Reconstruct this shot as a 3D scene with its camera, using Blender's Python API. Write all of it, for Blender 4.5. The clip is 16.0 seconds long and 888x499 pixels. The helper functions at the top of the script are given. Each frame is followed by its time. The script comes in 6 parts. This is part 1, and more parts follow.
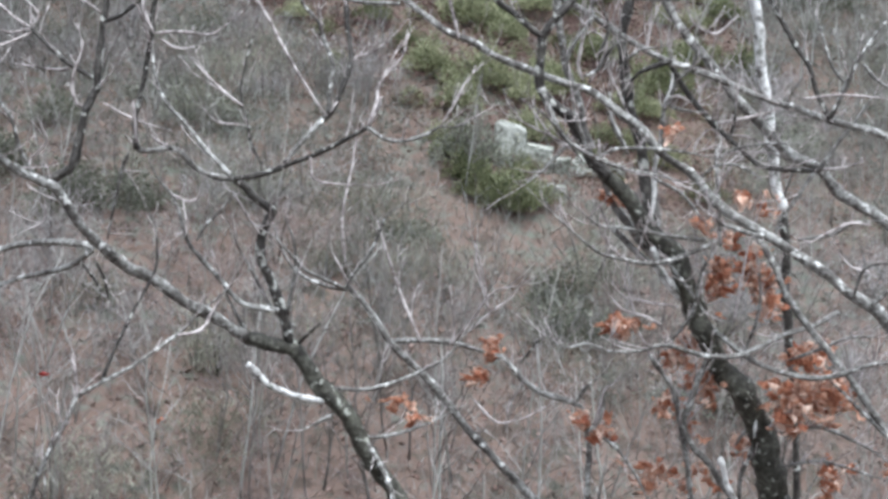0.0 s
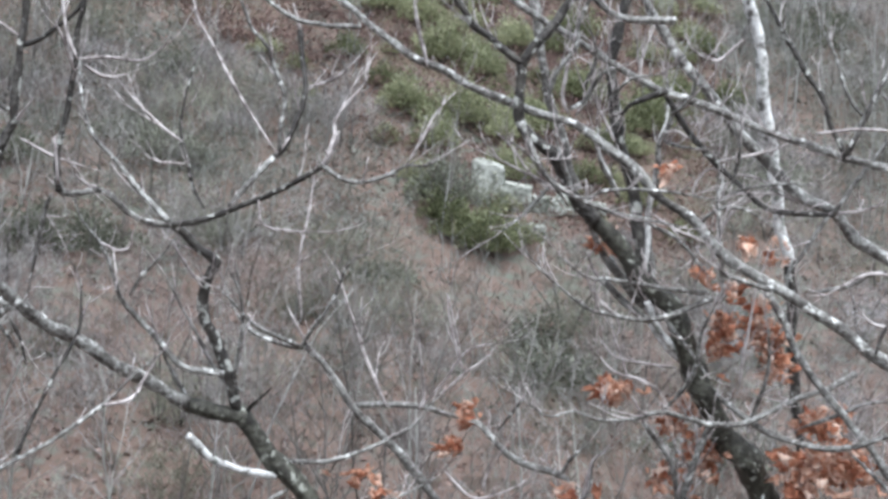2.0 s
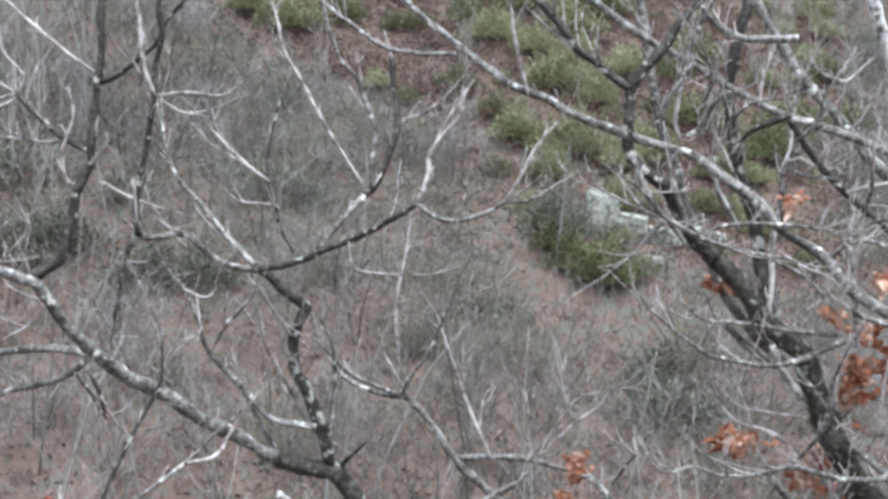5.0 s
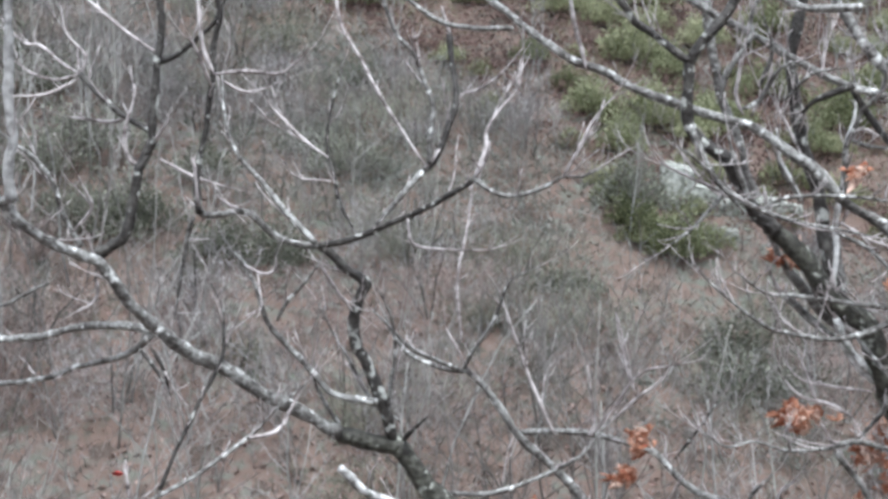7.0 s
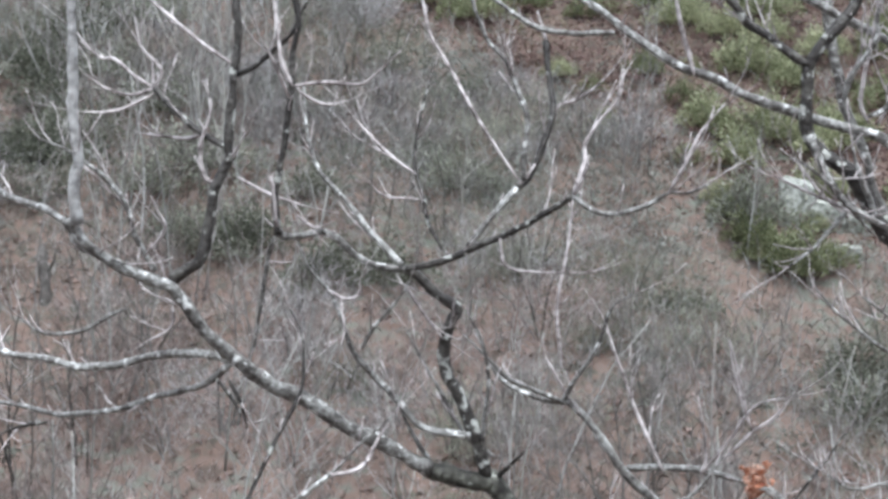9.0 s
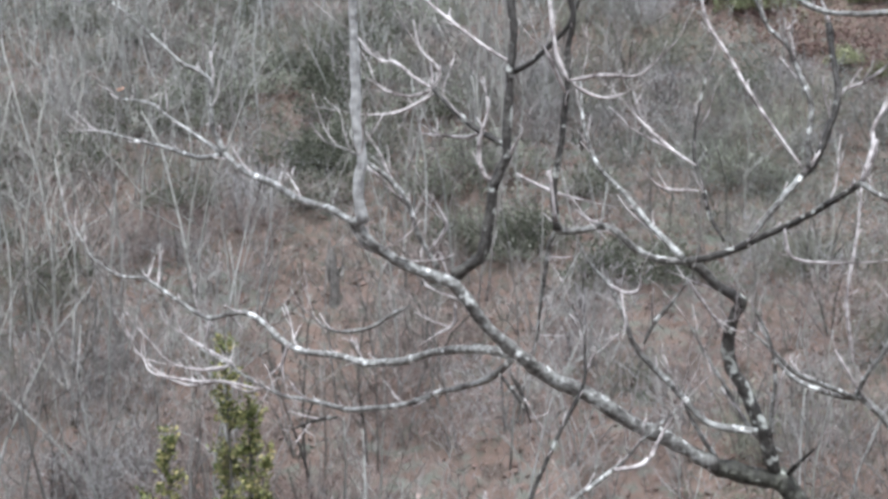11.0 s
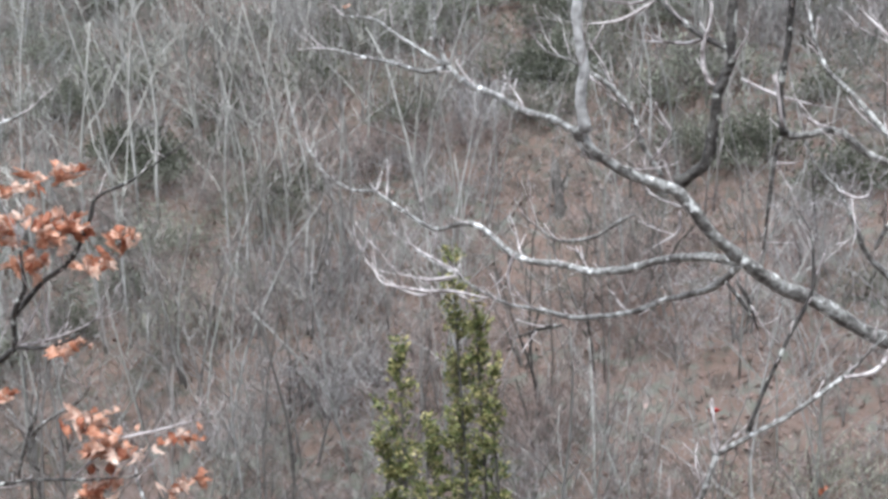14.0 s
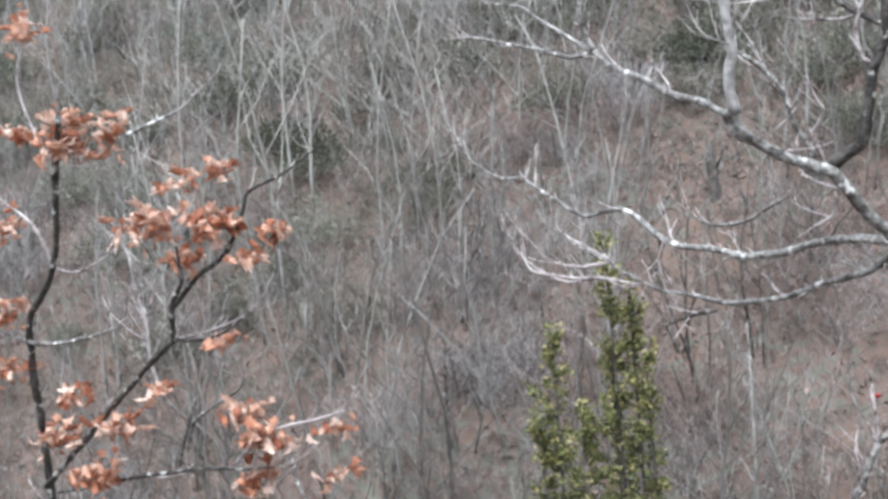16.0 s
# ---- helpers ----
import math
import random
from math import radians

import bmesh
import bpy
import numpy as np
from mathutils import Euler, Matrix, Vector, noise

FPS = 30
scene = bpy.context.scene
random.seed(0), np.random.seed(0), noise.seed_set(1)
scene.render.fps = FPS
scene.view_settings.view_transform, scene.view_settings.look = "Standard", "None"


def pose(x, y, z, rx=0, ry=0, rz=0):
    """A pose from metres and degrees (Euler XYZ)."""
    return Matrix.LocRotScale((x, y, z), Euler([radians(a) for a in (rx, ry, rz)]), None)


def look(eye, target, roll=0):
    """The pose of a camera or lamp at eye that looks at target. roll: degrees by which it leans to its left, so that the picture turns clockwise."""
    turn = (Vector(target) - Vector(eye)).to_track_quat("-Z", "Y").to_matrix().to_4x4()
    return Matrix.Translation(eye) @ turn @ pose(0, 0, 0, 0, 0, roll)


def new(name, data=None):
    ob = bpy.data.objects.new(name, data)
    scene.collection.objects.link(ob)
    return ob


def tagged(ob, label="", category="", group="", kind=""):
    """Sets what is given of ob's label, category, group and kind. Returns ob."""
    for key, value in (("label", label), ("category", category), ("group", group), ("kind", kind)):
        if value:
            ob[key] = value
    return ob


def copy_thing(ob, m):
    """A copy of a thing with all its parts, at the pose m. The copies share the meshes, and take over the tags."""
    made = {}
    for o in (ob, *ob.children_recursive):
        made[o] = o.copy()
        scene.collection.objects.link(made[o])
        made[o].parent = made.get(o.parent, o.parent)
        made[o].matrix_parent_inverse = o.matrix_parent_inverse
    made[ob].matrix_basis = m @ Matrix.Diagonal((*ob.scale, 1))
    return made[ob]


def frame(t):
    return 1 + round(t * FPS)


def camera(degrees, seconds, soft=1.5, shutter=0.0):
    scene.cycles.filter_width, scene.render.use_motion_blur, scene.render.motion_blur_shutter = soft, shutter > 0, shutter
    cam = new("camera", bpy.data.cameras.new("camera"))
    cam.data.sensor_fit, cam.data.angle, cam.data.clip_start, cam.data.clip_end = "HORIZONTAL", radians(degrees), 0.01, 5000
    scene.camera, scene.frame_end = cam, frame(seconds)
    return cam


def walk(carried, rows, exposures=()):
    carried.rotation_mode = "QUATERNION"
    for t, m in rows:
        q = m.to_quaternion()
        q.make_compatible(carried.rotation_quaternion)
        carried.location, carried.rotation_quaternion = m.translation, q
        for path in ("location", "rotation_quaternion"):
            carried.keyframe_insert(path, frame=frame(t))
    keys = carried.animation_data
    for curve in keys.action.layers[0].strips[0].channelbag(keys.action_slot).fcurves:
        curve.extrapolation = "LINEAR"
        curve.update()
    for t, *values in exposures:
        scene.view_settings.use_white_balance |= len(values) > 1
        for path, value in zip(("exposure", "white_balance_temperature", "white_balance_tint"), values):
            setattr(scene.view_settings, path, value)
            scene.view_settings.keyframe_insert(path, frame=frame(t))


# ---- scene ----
cam = camera(34.0, 16.0, soft=3.3)
walk(cam, [
    (0, look((0.000, 0.000, 0.000), (0.000, 9.903, -1.390), 3.17)),
    (0.5, look((0.015, -0.012, 0.004), (0.159, 9.893, -1.367), 3.50)),
    (1, look((0.021, 0.202, 0.000), (0.097, 10.154, -0.971), 3.53)),
    (1.5, look((0.032, 0.656, -0.027), (0.155, 10.599, -1.087), 3.39)),
    (2, look((0.035, 0.653, -0.030), (0.168, 10.588, -1.157), 3.16)),
    (2.5, look((0.044, 0.652, -0.031), (0.187, 10.575, -1.262), 3.04)),
    (3, look((0.050, 0.639, -0.023), (0.196, 10.565, -1.234), 3.22)),
    (3.5, look((0.054, 0.672, -0.020), (-0.232, 10.620, -0.997), 2.67)),
    (4, look((0.059, 0.968, -0.035), (-0.437, 10.912, -0.973), 2.40)),
    (6.5, look((0.122, 1.008, -0.028), (-0.928, 10.897, -1.073), 1.14)),
    (7, look((0.136, 1.003, -0.026), (-1.073, 10.864, -1.166), 1.10)),
    (7.5, look((0.139, 1.009, -0.019), (-1.226, 10.860, -1.068), 0.89)),
    (8, look((0.138, 1.047, -0.023), (-1.404, 10.877, -1.022), 0.82)),
    (8.5, look((0.147, 1.252, -0.035), (-1.580, 11.047, -1.074), 0.89)),
    (9, look((0.153, 1.330, -0.047), (-1.846, 11.074, -1.075), 0.40)),
    (9.5, look((0.137, 1.346, -0.059), (-2.478, 10.927, -1.232), -0.43)),
    (9.7, look((0.138, 1.341, -0.064), (-2.744, 10.849, -1.194), -0.71)),
    (11.8, look((0.161, 1.329, -0.065), (-3.987, 10.366, -1.126), -2.37)),
    (12, look((0.158, 1.325, -0.063), (-4.080, 10.311, -1.202), -2.57)),
    (12.5, look((0.162, 1.318, -0.067), (-4.303, 10.166, -1.396), -2.95)),
    (13, look((0.166, 1.311, -0.064), (-4.457, 10.056, -1.535), -3.37)),
    (13.5, look((0.173, 1.290, -0.066), (-4.721, 9.891, -1.505), -3.55)),
    (14, look((0.176, 1.298, -0.065), (-5.027, 9.700, -1.592), -3.84)),
    (14.5, look((0.179, 1.306, -0.066), (-5.325, 9.505, -1.636), -4.45)),
    (15, look((0.181, 1.311, -0.064), (-5.545, 9.354, -1.652), -5.04)),
    (15.5, look((0.183, 1.317, -0.065), (-5.661, 9.269, -1.680), -5.41)),
    (16, look((0.184, 1.322, -0.064), (-5.895, 9.113, -1.592), -5.88)),
], exposures=((0.0, 1.73, 6100, 9.8), (9.5, 1.76, 6090, 9.8), (12.5, 1.83, 6160, 10.6), (16.0, 1.88, 6170, 10.6)))

# ---- light: an overcast winter day ----
world = bpy.data.worlds.new("overcast_sky")
scene.world = world
world.use_nodes = True
wn = world.node_tree.nodes
sky = wn.new("ShaderNodeTexSky")
sky.sky_type = "NISHITA"
sky.sun_disc = False
sky.sun_elevation, sky.sun_rotation = radians(70), radians(170)
sky.dust_density, sky.air_density, sky.ozone_density = 1.5, 1.0, 1.0
soft_sky = wn.new("ShaderNodeHueSaturation")
soft_sky.inputs["Saturation"].default_value = 0.3
world.node_tree.links.new(sky.outputs[0], soft_sky.inputs["Color"])
world.node_tree.links.new(soft_sky.outputs[0], wn["Background"].inputs["Color"])
wn["Background"].inputs["Strength"].default_value = 0.095
sun_data = bpy.data.lights.new("sun", "SUN")
sun_data.energy, sun_data.angle, sun_data.color = 1.4, radians(35), (1.0, 0.985, 0.96)
sun = new("sun", sun_data)
sun.matrix_world = look((0, 0, 40), (Vector((0, 0, 40)) - Vector((0.12, -0.32, 0.94))))


# ---- materials ----
def shader(name):
    m = bpy.data.materials.new(name)
    m.use_nodes = True
    return m, m.node_tree.nodes, m.node_tree.links


def mottled(name, stops, scale, detail_scale, rough=0.85, bump=0.3, bump_scale=60.0, stretch=(1, 1, 1), vary=0.0, fleck=None, translucent=0.0, solo=False, sheen=0.25):
    """Object-space noise at two scales through a colour ramp, with relief; fleck: (colour, scale, threshold)."""
    m, n, l = shader(name)
    bsdf = n["Principled BSDF"]
    geo = n.new("ShaderNodeNewGeometry")
    mp = n.new("ShaderNodeMapping")
    mp.inputs["Scale"].default_value = stretch
    l.new(geo.outputs["Position"], mp.inputs["Vector"])
    big, fine = n.new("ShaderNodeTexNoise"), n.new("ShaderNodeTexNoise")
    big.inputs["Scale"].default_value, fine.inputs["Scale"].default_value = scale, detail_scale
    big.inputs["Detail"].default_value, fine.inputs["Detail"].default_value = 4, 6
    mix = n.new("ShaderNodeMath")
    mix.operation = "MULTIPLY_ADD"
    mix.inputs[1].default_value = 0.55
    half = n.new("ShaderNodeMath")
    half.operation = "MULTIPLY"
    half.inputs[1].default_value = 0.45
    for t in (big, fine):
        l.new(mp.outputs[0], t.inputs["Vector"])
    l.new(big.outputs["Fac"], half.inputs[0])
    l.new(fine.outputs["Fac"], mix.inputs[0])
    l.new(half.outputs[0], mix.inputs[2])
    last = mix.outputs[0]
    if vary:
        info = n.new("ShaderNodeObjectInfo")
        add = n.new("ShaderNodeMath")
        add.operation = "MULTIPLY_ADD"
        add.inputs[1].default_value = 0.0 if solo else vary
        l.new(info.outputs["Random"], add.inputs[0])
        sub = n.new("ShaderNodeMath")
        sub.operation = "SUBTRACT"
        sub.inputs[1].default_value = 0.0 if solo else vary / 2
        l.new(last, add.inputs[2])
        l.new(add.outputs[0], sub.inputs[0])
        last = sub.outputs[0]
        isl = n.new("ShaderNodeMath")
        isl.operation = "MULTIPLY_ADD"
        isl.inputs[1].default_value = vary
        l.new(geo.outputs["Random Per Island"], isl.inputs[0])
        sub2 = n.new("ShaderNodeMath")
        sub2.operation = "SUBTRACT"
        sub2.inputs[1].default_value = vary / 2
        l.new(last, isl.inputs[2])
        l.new(isl.outputs[0], sub2.inputs[0])
        last = sub2.outputs[0]
    ramp = n.new("ShaderNodeValToRGB")
    while len(ramp.color_ramp.elements) < len(stops):
        ramp.color_ramp.elements.new(0.5)
    for e, (at, c) in zip(ramp.color_ramp.elements, stops):
        e.position, e.color = at, (*c, 1)
    l.new(last, ramp.inputs[0])
    colour = ramp.outputs[0]
    if fleck:
        fl = n.new("ShaderNodeTexNoise")
        fl.inputs["Scale"].default_value, fl.inputs["Detail"].default_value = fleck[1], 5
        l.new(mp.outputs[0], fl.inputs["Vector"])
        cut = n.new("ShaderNodeMapRange")
        cut.inputs["From Min"].default_value, cut.inputs["From Max"].default_value = fleck[2], fleck[2] + 0.06
        l.new(fl.outputs["Fac"], cut.inputs["Value"])
        mx = n.new("ShaderNodeMix")
        mx.data_type = "RGBA"
        mx.inputs["B"].default_value = (*fleck[0], 1)
        for sock in mx.inputs:
            if sock.identifier == "A_Color":
                l.new(colour, sock)
            if sock.identifier == "B_Color":
                sock.default_value = (*fleck[0], 1)
        l.new(cut.outputs[0], mx.inputs["Factor"])
        colour = [o for o in mx.outputs if o.identifier == "Result_Color"][0]
    l.new(colour, bsdf.inputs["Base Color"])
    bsdf.inputs["Roughness"].default_value = rough
    bsdf.inputs["Specular IOR Level"].default_value = sheen
    if translucent:
        bsdf.inputs["Subsurface Weight"].default_value = 0.0
        tr = n.new("ShaderNodeBsdfTranslucent")
        ms = n.new("ShaderNodeMixShader")
        ms.inputs[0].default_value = translucent
        l.new(colour, tr.inputs["Color"])
        l.new(bsdf.outputs[0], ms.inputs[1])
        l.new(tr.outputs[0], ms.inputs[2])
        l.new(ms.outputs[0], n["Material Output"].inputs["Surface"])
    if bump:
        b = n.new("ShaderNodeTexNoise")
        b.inputs["Scale"].default_value, b.inputs["Detail"].default_value = bump_scale, 5
        l.new(mp.outputs[0], b.inputs["Vector"])
        bn = n.new("ShaderNodeBump")
        bn.inputs["Strength"].default_value, bn.inputs["Distance"].default_value = bump, 0.01
        l.new(b.outputs["Fac"], bn.inputs["Height"])
        l.new(bn.outputs[0], bsdf.inputs["Normal"])
    return m


LICHEN_BARK = mottled("lichen_bark", [(0.38, (0.036, 0.033, 0.03)), (0.46, (0.11, 0.106, 0.098)), (0.54, (0.215, 0.218, 0.207)), (0.62, (0.39, 0.40, 0.385))],
                      14.0, 60.0, rough=0.42, bump=0.8, bump_scale=90.0, fleck=((0.66, 0.68, 0.66), 26.0, 0.60), sheen=0.6)
GREY_BARK = mottled("smooth_grey_bark", [(0.38, (0.20, 0.20, 0.195)), (0.5, (0.36, 0.365, 0.36)), (0.62, (0.52, 0.53, 0.52))], 10.0, 40.0, rough=0.5, bump=0.6, bump_scale=60.0, sheen=0.4)
MOSSY_BARK = mottled("mossy_bark", [(0.36, (0.014, 0.013, 0.011)), (0.5, (0.05, 0.05, 0.04)), (0.64, (0.13, 0.135, 0.11))],
                     11.0, 50.0, rough=0.55, bump=1.0, bump_scale=60.0, fleck=((0.34, 0.36, 0.32), 30.0, 0.60), sheen=0.4)
DARK_BARK = mottled("dark_bark", [(0.36, (0.012, 0.011, 0.01)), (0.5, (0.036, 0.033, 0.03)), (0.64, (0.105, 0.102, 0.092))],
                    11.0, 50.0, rough=0.5, bump=0.9, bump_scale=70.0, fleck=((0.46, 0.48, 0.45), 24.0, 0.585), sheen=0.4)
PALE_BARK = mottled("pale_bark", [(0.40, (0.14, 0.135, 0.125)), (0.46, (0.52, 0.53, 0.52)), (0.58, (0.80, 0.82, 0.81))],
                    13.0, 40.0, bump=0.7, bump_scale=60.0, fleck=((0.24, 0.26, 0.235), 15.0, 0.575))
FAR_BARK = mottled("sapling_bark", [(0.22, (0.11, 0.098, 0.09)), (0.42, (0.20, 0.19, 0.178)), (0.58, (0.26, 0.268, 0.245)), (0.75, (0.37, 0.37, 0.362))], 0.8, 9.0, bump=0, vary=0.35)
TWIG_BARK = mottled("fine_twig_bark", [(0.25, (0.13, 0.115, 0.107)), (0.5, (0.225, 0.213, 0.203)), (0.7, (0.31, 0.305, 0.296))], 0.6, 6.0, bump=0, vary=0.35)
DARK_FAR_BARK = mottled("dark_sapling_bark", [(0.3, (0.055, 0.051, 0.046)), (0.5, (0.115, 0.108, 0.10)), (0.7, (0.19, 0.185, 0.175))], 0.8, 9.0, bump=0, vary=0.3)
LEAF_BROWN = mottled("dry_oak_leaf", [(0.22, (0.27, 0.085, 0.05)), (0.42, (0.50, 0.225, 0.135)), (0.57, (0.66, 0.41, 0.30)), (0.78, (0.84, 0.68, 0.58))],
                     14.0, 60.0, rough=0.5, bump=0.4, bump_scale=120.0, vary=0.5, translucent=0.3)
LITTER = mottled("leaf_litter", [(0.2, (0.10, 0.062, 0.050)), (0.45, (0.165, 0.11, 0.094)), (0.58, (0.23, 0.168, 0.146)), (0.76, (0.36, 0.28, 0.25))],
                 1.2, 14.0, bump=0, vary=0.35, solo=True)
GROUND = mottled("forest_floor", [(0.34, (0.05, 0.052, 0.042)), (0.42, (0.095, 0.083, 0.068)), (0.47, (0.138, 0.098, 0.081)), (0.54, (0.142, 0.108, 0.092)), (0.58, (0.128, 0.122, 0.104)), (0.66, (0.12, 0.135, 0.11))],
                 0.35, 6.0, bump=1.0, bump_scale=9.0, fleck=((0.075, 0.058, 0.048), 3.2, 0.56))
DRY_GRASS = mottled("dry_undergrowth", [(0.33, (0.085, 0.066, 0.056)), (0.42, (0.16, 0.122, 0.105)), (0.49, (0.15, 0.158, 0.135)), (0.56, (0.23, 0.235, 0.222)), (0.66, (0.32, 0.325, 0.32))],
                    0.45, 2.2, bump=0, vary=0.22, solo=True)
SHRUB_TWIG = mottled("grey_shrub_twig", [(0.3, (0.185, 0.175, 0.17)), (0.5, (0.31, 0.298, 0.297)), (0.7, (0.44, 0.43, 0.435))], 0.5, 3.0, bump=0, vary=0.3, translucent=0.3)
OLIVE_TWIG = mottled("olive_shrub_twig", [(0.3, (0.12, 0.125, 0.095)), (0.5, (0.215, 0.225, 0.175)), (0.7, (0.33, 0.34, 0.28))], 0.5, 3.0, bump=0, vary=0.3, translucent=0.3)
BROWN_TWIG = mottled("brown_shrub_twig", [(0.3, (0.19, 0.15, 0.135)), (0.5, (0.30, 0.25, 0.23)), (0.7, (0.40, 0.355, 0.34))], 0.5, 3.0, bump=0, vary=0.3, translucent=0.3)
MOSS_TWIG = mottled("grey_green_brushwood", [(0.3, (0.085, 0.10, 0.078)), (0.5, (0.195, 0.21, 0.185)), (0.7, (0.325, 0.34, 0.315))], 0.6, 4.0, bump=0, vary=0.35, translucent=0.3, solo=True)
RUSSET_TWIG = mottled("russet_brushwood", [(0.3, (0.12, 0.095, 0.09)), (0.5, (0.225, 0.182, 0.174)), (0.7, (0.36, 0.315, 0.308))], 0.6, 4.0, bump=0, vary=0.35, translucent=0.3, solo=True)
PALE_FAR_BARK = mottled("pale_sapling_bark", [(0.3, (0.20, 0.195, 0.175)), (0.5, (0.30, 0.30, 0.275)), (0.7, (0.42, 0.42, 0.40))], 0.8, 9.0, bump=0, vary=0.25)
BUD_TWIG = mottled("budding_twig", [(0.37, (0.10, 0.085, 0.082)), (0.45, (0.29, 0.262, 0.257)), (0.58, (0.55, 0.52, 0.515))], 9.0, 40.0, rough=0.45, bump=0.5, bump_scale=90.0, sheen=0.5)
HEATHER = mottled("heather", [(0.36, (0.07, 0.05, 0.045)), (0.46, (0.15, 0.095, 0.086)), (0.54, (0.195, 0.135, 0.12)), (0.60, (0.18, 0.165, 0.112)), (0.68, (0.25, 0.25, 0.165))], 0.7, 3.0, bump=0, vary=0.18, solo=True)
BROOM = mottled("broom_green", [(0.28, (0.12, 0.135, 0.072)), (0.5, (0.24, 0.265, 0.155)), (0.7, (0.37, 0.385, 0.25))], 1.2, 8.0, bump=0, vary=0.4, translucent=0.35)
DULL_GREEN = mottled("dull_evergreen", [(0.3, (0.10, 0.107, 0.08)), (0.5, (0.195, 0.205, 0.165)), (0.7, (0.30, 0.315, 0.26))], 1.2, 8.0, bump=0, vary=0.4, translucent=0.3)
BOX_GREEN = mottled("yellow_green_leaf", [(0.26, (0.055, 0.07, 0.025)), (0.45, (0.14, 0.165, 0.062)), (0.6, (0.27, 0.275, 0.115)), (0.8, (0.48, 0.41, 0.21))],
                    5.0, 30.0, rough=0.5, bump=0, vary=0.5, translucent=0.2, solo=True)
STONE = mottled("lichened_stone", [(0.36, (0.10, 0.105, 0.092)), (0.47, (0.26, 0.275, 0.245)), (0.6, (0.46, 0.48, 0.445))], 4.0, 17.0, bump=1.0, bump_scale=14.0, fleck=((0.10, 0.11, 0.085), 7.0, 0.58))


# ---- ground ----
def height(x, y):
    """Ledge under the camera, a steep drop, a gully, then the far hillside that climbs to a ridge."""
    u = 0.97 * y - 0.25 * x
    bumps = 0.16 * noise.noise((x * 0.35, y * 0.35, 0.0)) + 0.06 * noise.noise((x * 1.3, y * 1.3, 3.0))
    if u < 2.2:
        z = -1.65 + max(0.0, -u - 3.0) * 0.35
        z = min(z, 12 + 0.02 * z)
    elif u < 7.5:
        s = (u - 2.2) / 5.3
        z = -1.65 - 4.6 * (s * s * (3 - 2 * s))
    elif u < 10:
        z = -6.25 + 0.10 * (u - 7.5) ** 2 / 2.5
    elif u < 60:
        z = -6.0 + 0.5 * (u - 10) - 0.25 * math.exp(-(u - 10))
    else:
        z = 19.0 + 8.0 * (1 - math.exp(-(u - 60) / 16))
    return z + bumps * min(1.0, max(0.3, (u + 2) / 10))


def steps(lo, hi, dense_lo, dense_hi, fine, coarse):
    at, out = lo, []
    while at < hi:
        out.append(at)
        if dense_lo <= at < dense_hi:
            at += fine
        else:
            gap = dense_lo - at if at < dense_lo else at - dense_hi
            at += max(fine, min(coarse, 0.25 * gap + fine)) if at >= dense_hi else max(fine, min(coarse, 0.2 * gap))
    return out + [hi]


def mesh_object(name, verts, faces, material, smooth=False):
    me = bpy.data.meshes.new(name)
    me.from_pydata(verts, [], faces)
    me.materials.append(material)
    if smooth:
        me.polygons.foreach_set("use_smooth", [True] * len(me.polygons))
    me.update()
    return new(name, me)


gx, gy = steps(-400, 400, -16, 8, 0.28, 25), steps(-200, 600, 0, 32, 0.28, 25)
ground = mesh_object("ground", [(x, y, height(x, y)) for y in gy for x in gx],
                     [(j * len(gx) + i, j * len(gx) + i + 1, (j + 1) * len(gx) + i + 1, (j + 1) * len(gx) + i)
                      for j in range(len(gy) - 1) for i in range(len(gx) - 1)], GROUND, True)
tagged(ground, "steep hillside floor of brown leaf litter and moss", "ground", kind="structure")


# ---- helpers for woody things ----
def spline(pts, per):
    """Points along a smooth curve through pts."""
    p = [Vector(q) for q in pts]
    p = [2 * p[0] - p[1]] + p + [2 * p[-1] - p[-2]]
    out = []
    for i in range(1, len(p) - 2):
        for k in range(per):
            t = k / per
            a, b, c, d = p[i - 1], p[i], p[i + 1], p[i + 2]
            out.append(0.5 * (2 * b + (c - a) * t + (2 * a - 5 * b + 4 * c - d) * t * t + (3 * b - 3 * c + d - a) * t * t * t))
    return out + [p[-2]]


def tube(verts, faces, path, radii, sides, knobs=0.0):
    """A tapering round limb along path, added to verts and faces."""
    base = len(verts)
    up = Vector((0.3, 0.5, 0.8))
    for i, (c, r) in enumerate(zip(path, radii)):
        d = (path[min(i + 1, len(path) - 1)] - path[max(i - 1, 0)]).normalized()
        side = d.cross(up)
        if side.length < 0.1:
            side = d.cross(Vector((1, 0, 0)))
        side.normalize()
        other = d.cross(side)
        for k in range(sides):
            a = 2 * math.pi * k / sides
            rr = r
            if knobs:
                q = c * 22 + Vector((math.cos(a), math.sin(a), 0)) * 0.9
                rr *= 1 + knobs * noise.noise(q) + 0.6 * knobs * noise.noise(q * 0.3)
            verts.append(c + side * (math.cos(a) * rr) + other * (math.sin(a) * rr))
    for i in range(len(path) - 1):
        for k in range(sides):
            a, b = base + i * sides + k, base + i * sides + (k + 1) % sides
            faces.append((a, b, b + sides, a + sides))
    faces.append(tuple(base + k for k in reversed(range(sides))))
    top = base + (len(path) - 1) * sides
    faces.append(tuple(top + k for k in range(sides)))


def thing(name, at, label, category, group=""):
    ob = new(name)
    ob.location = at
    return tagged(ob, label, category, group)


def under(ob, parent):
    """Hang a mesh built in world space under a thing."""
    ob.parent = parent
    ob.matrix_parent_inverse = Matrix.Translation(-parent.location)
    return ob


rng = random.Random(11)
TWIGS = {}


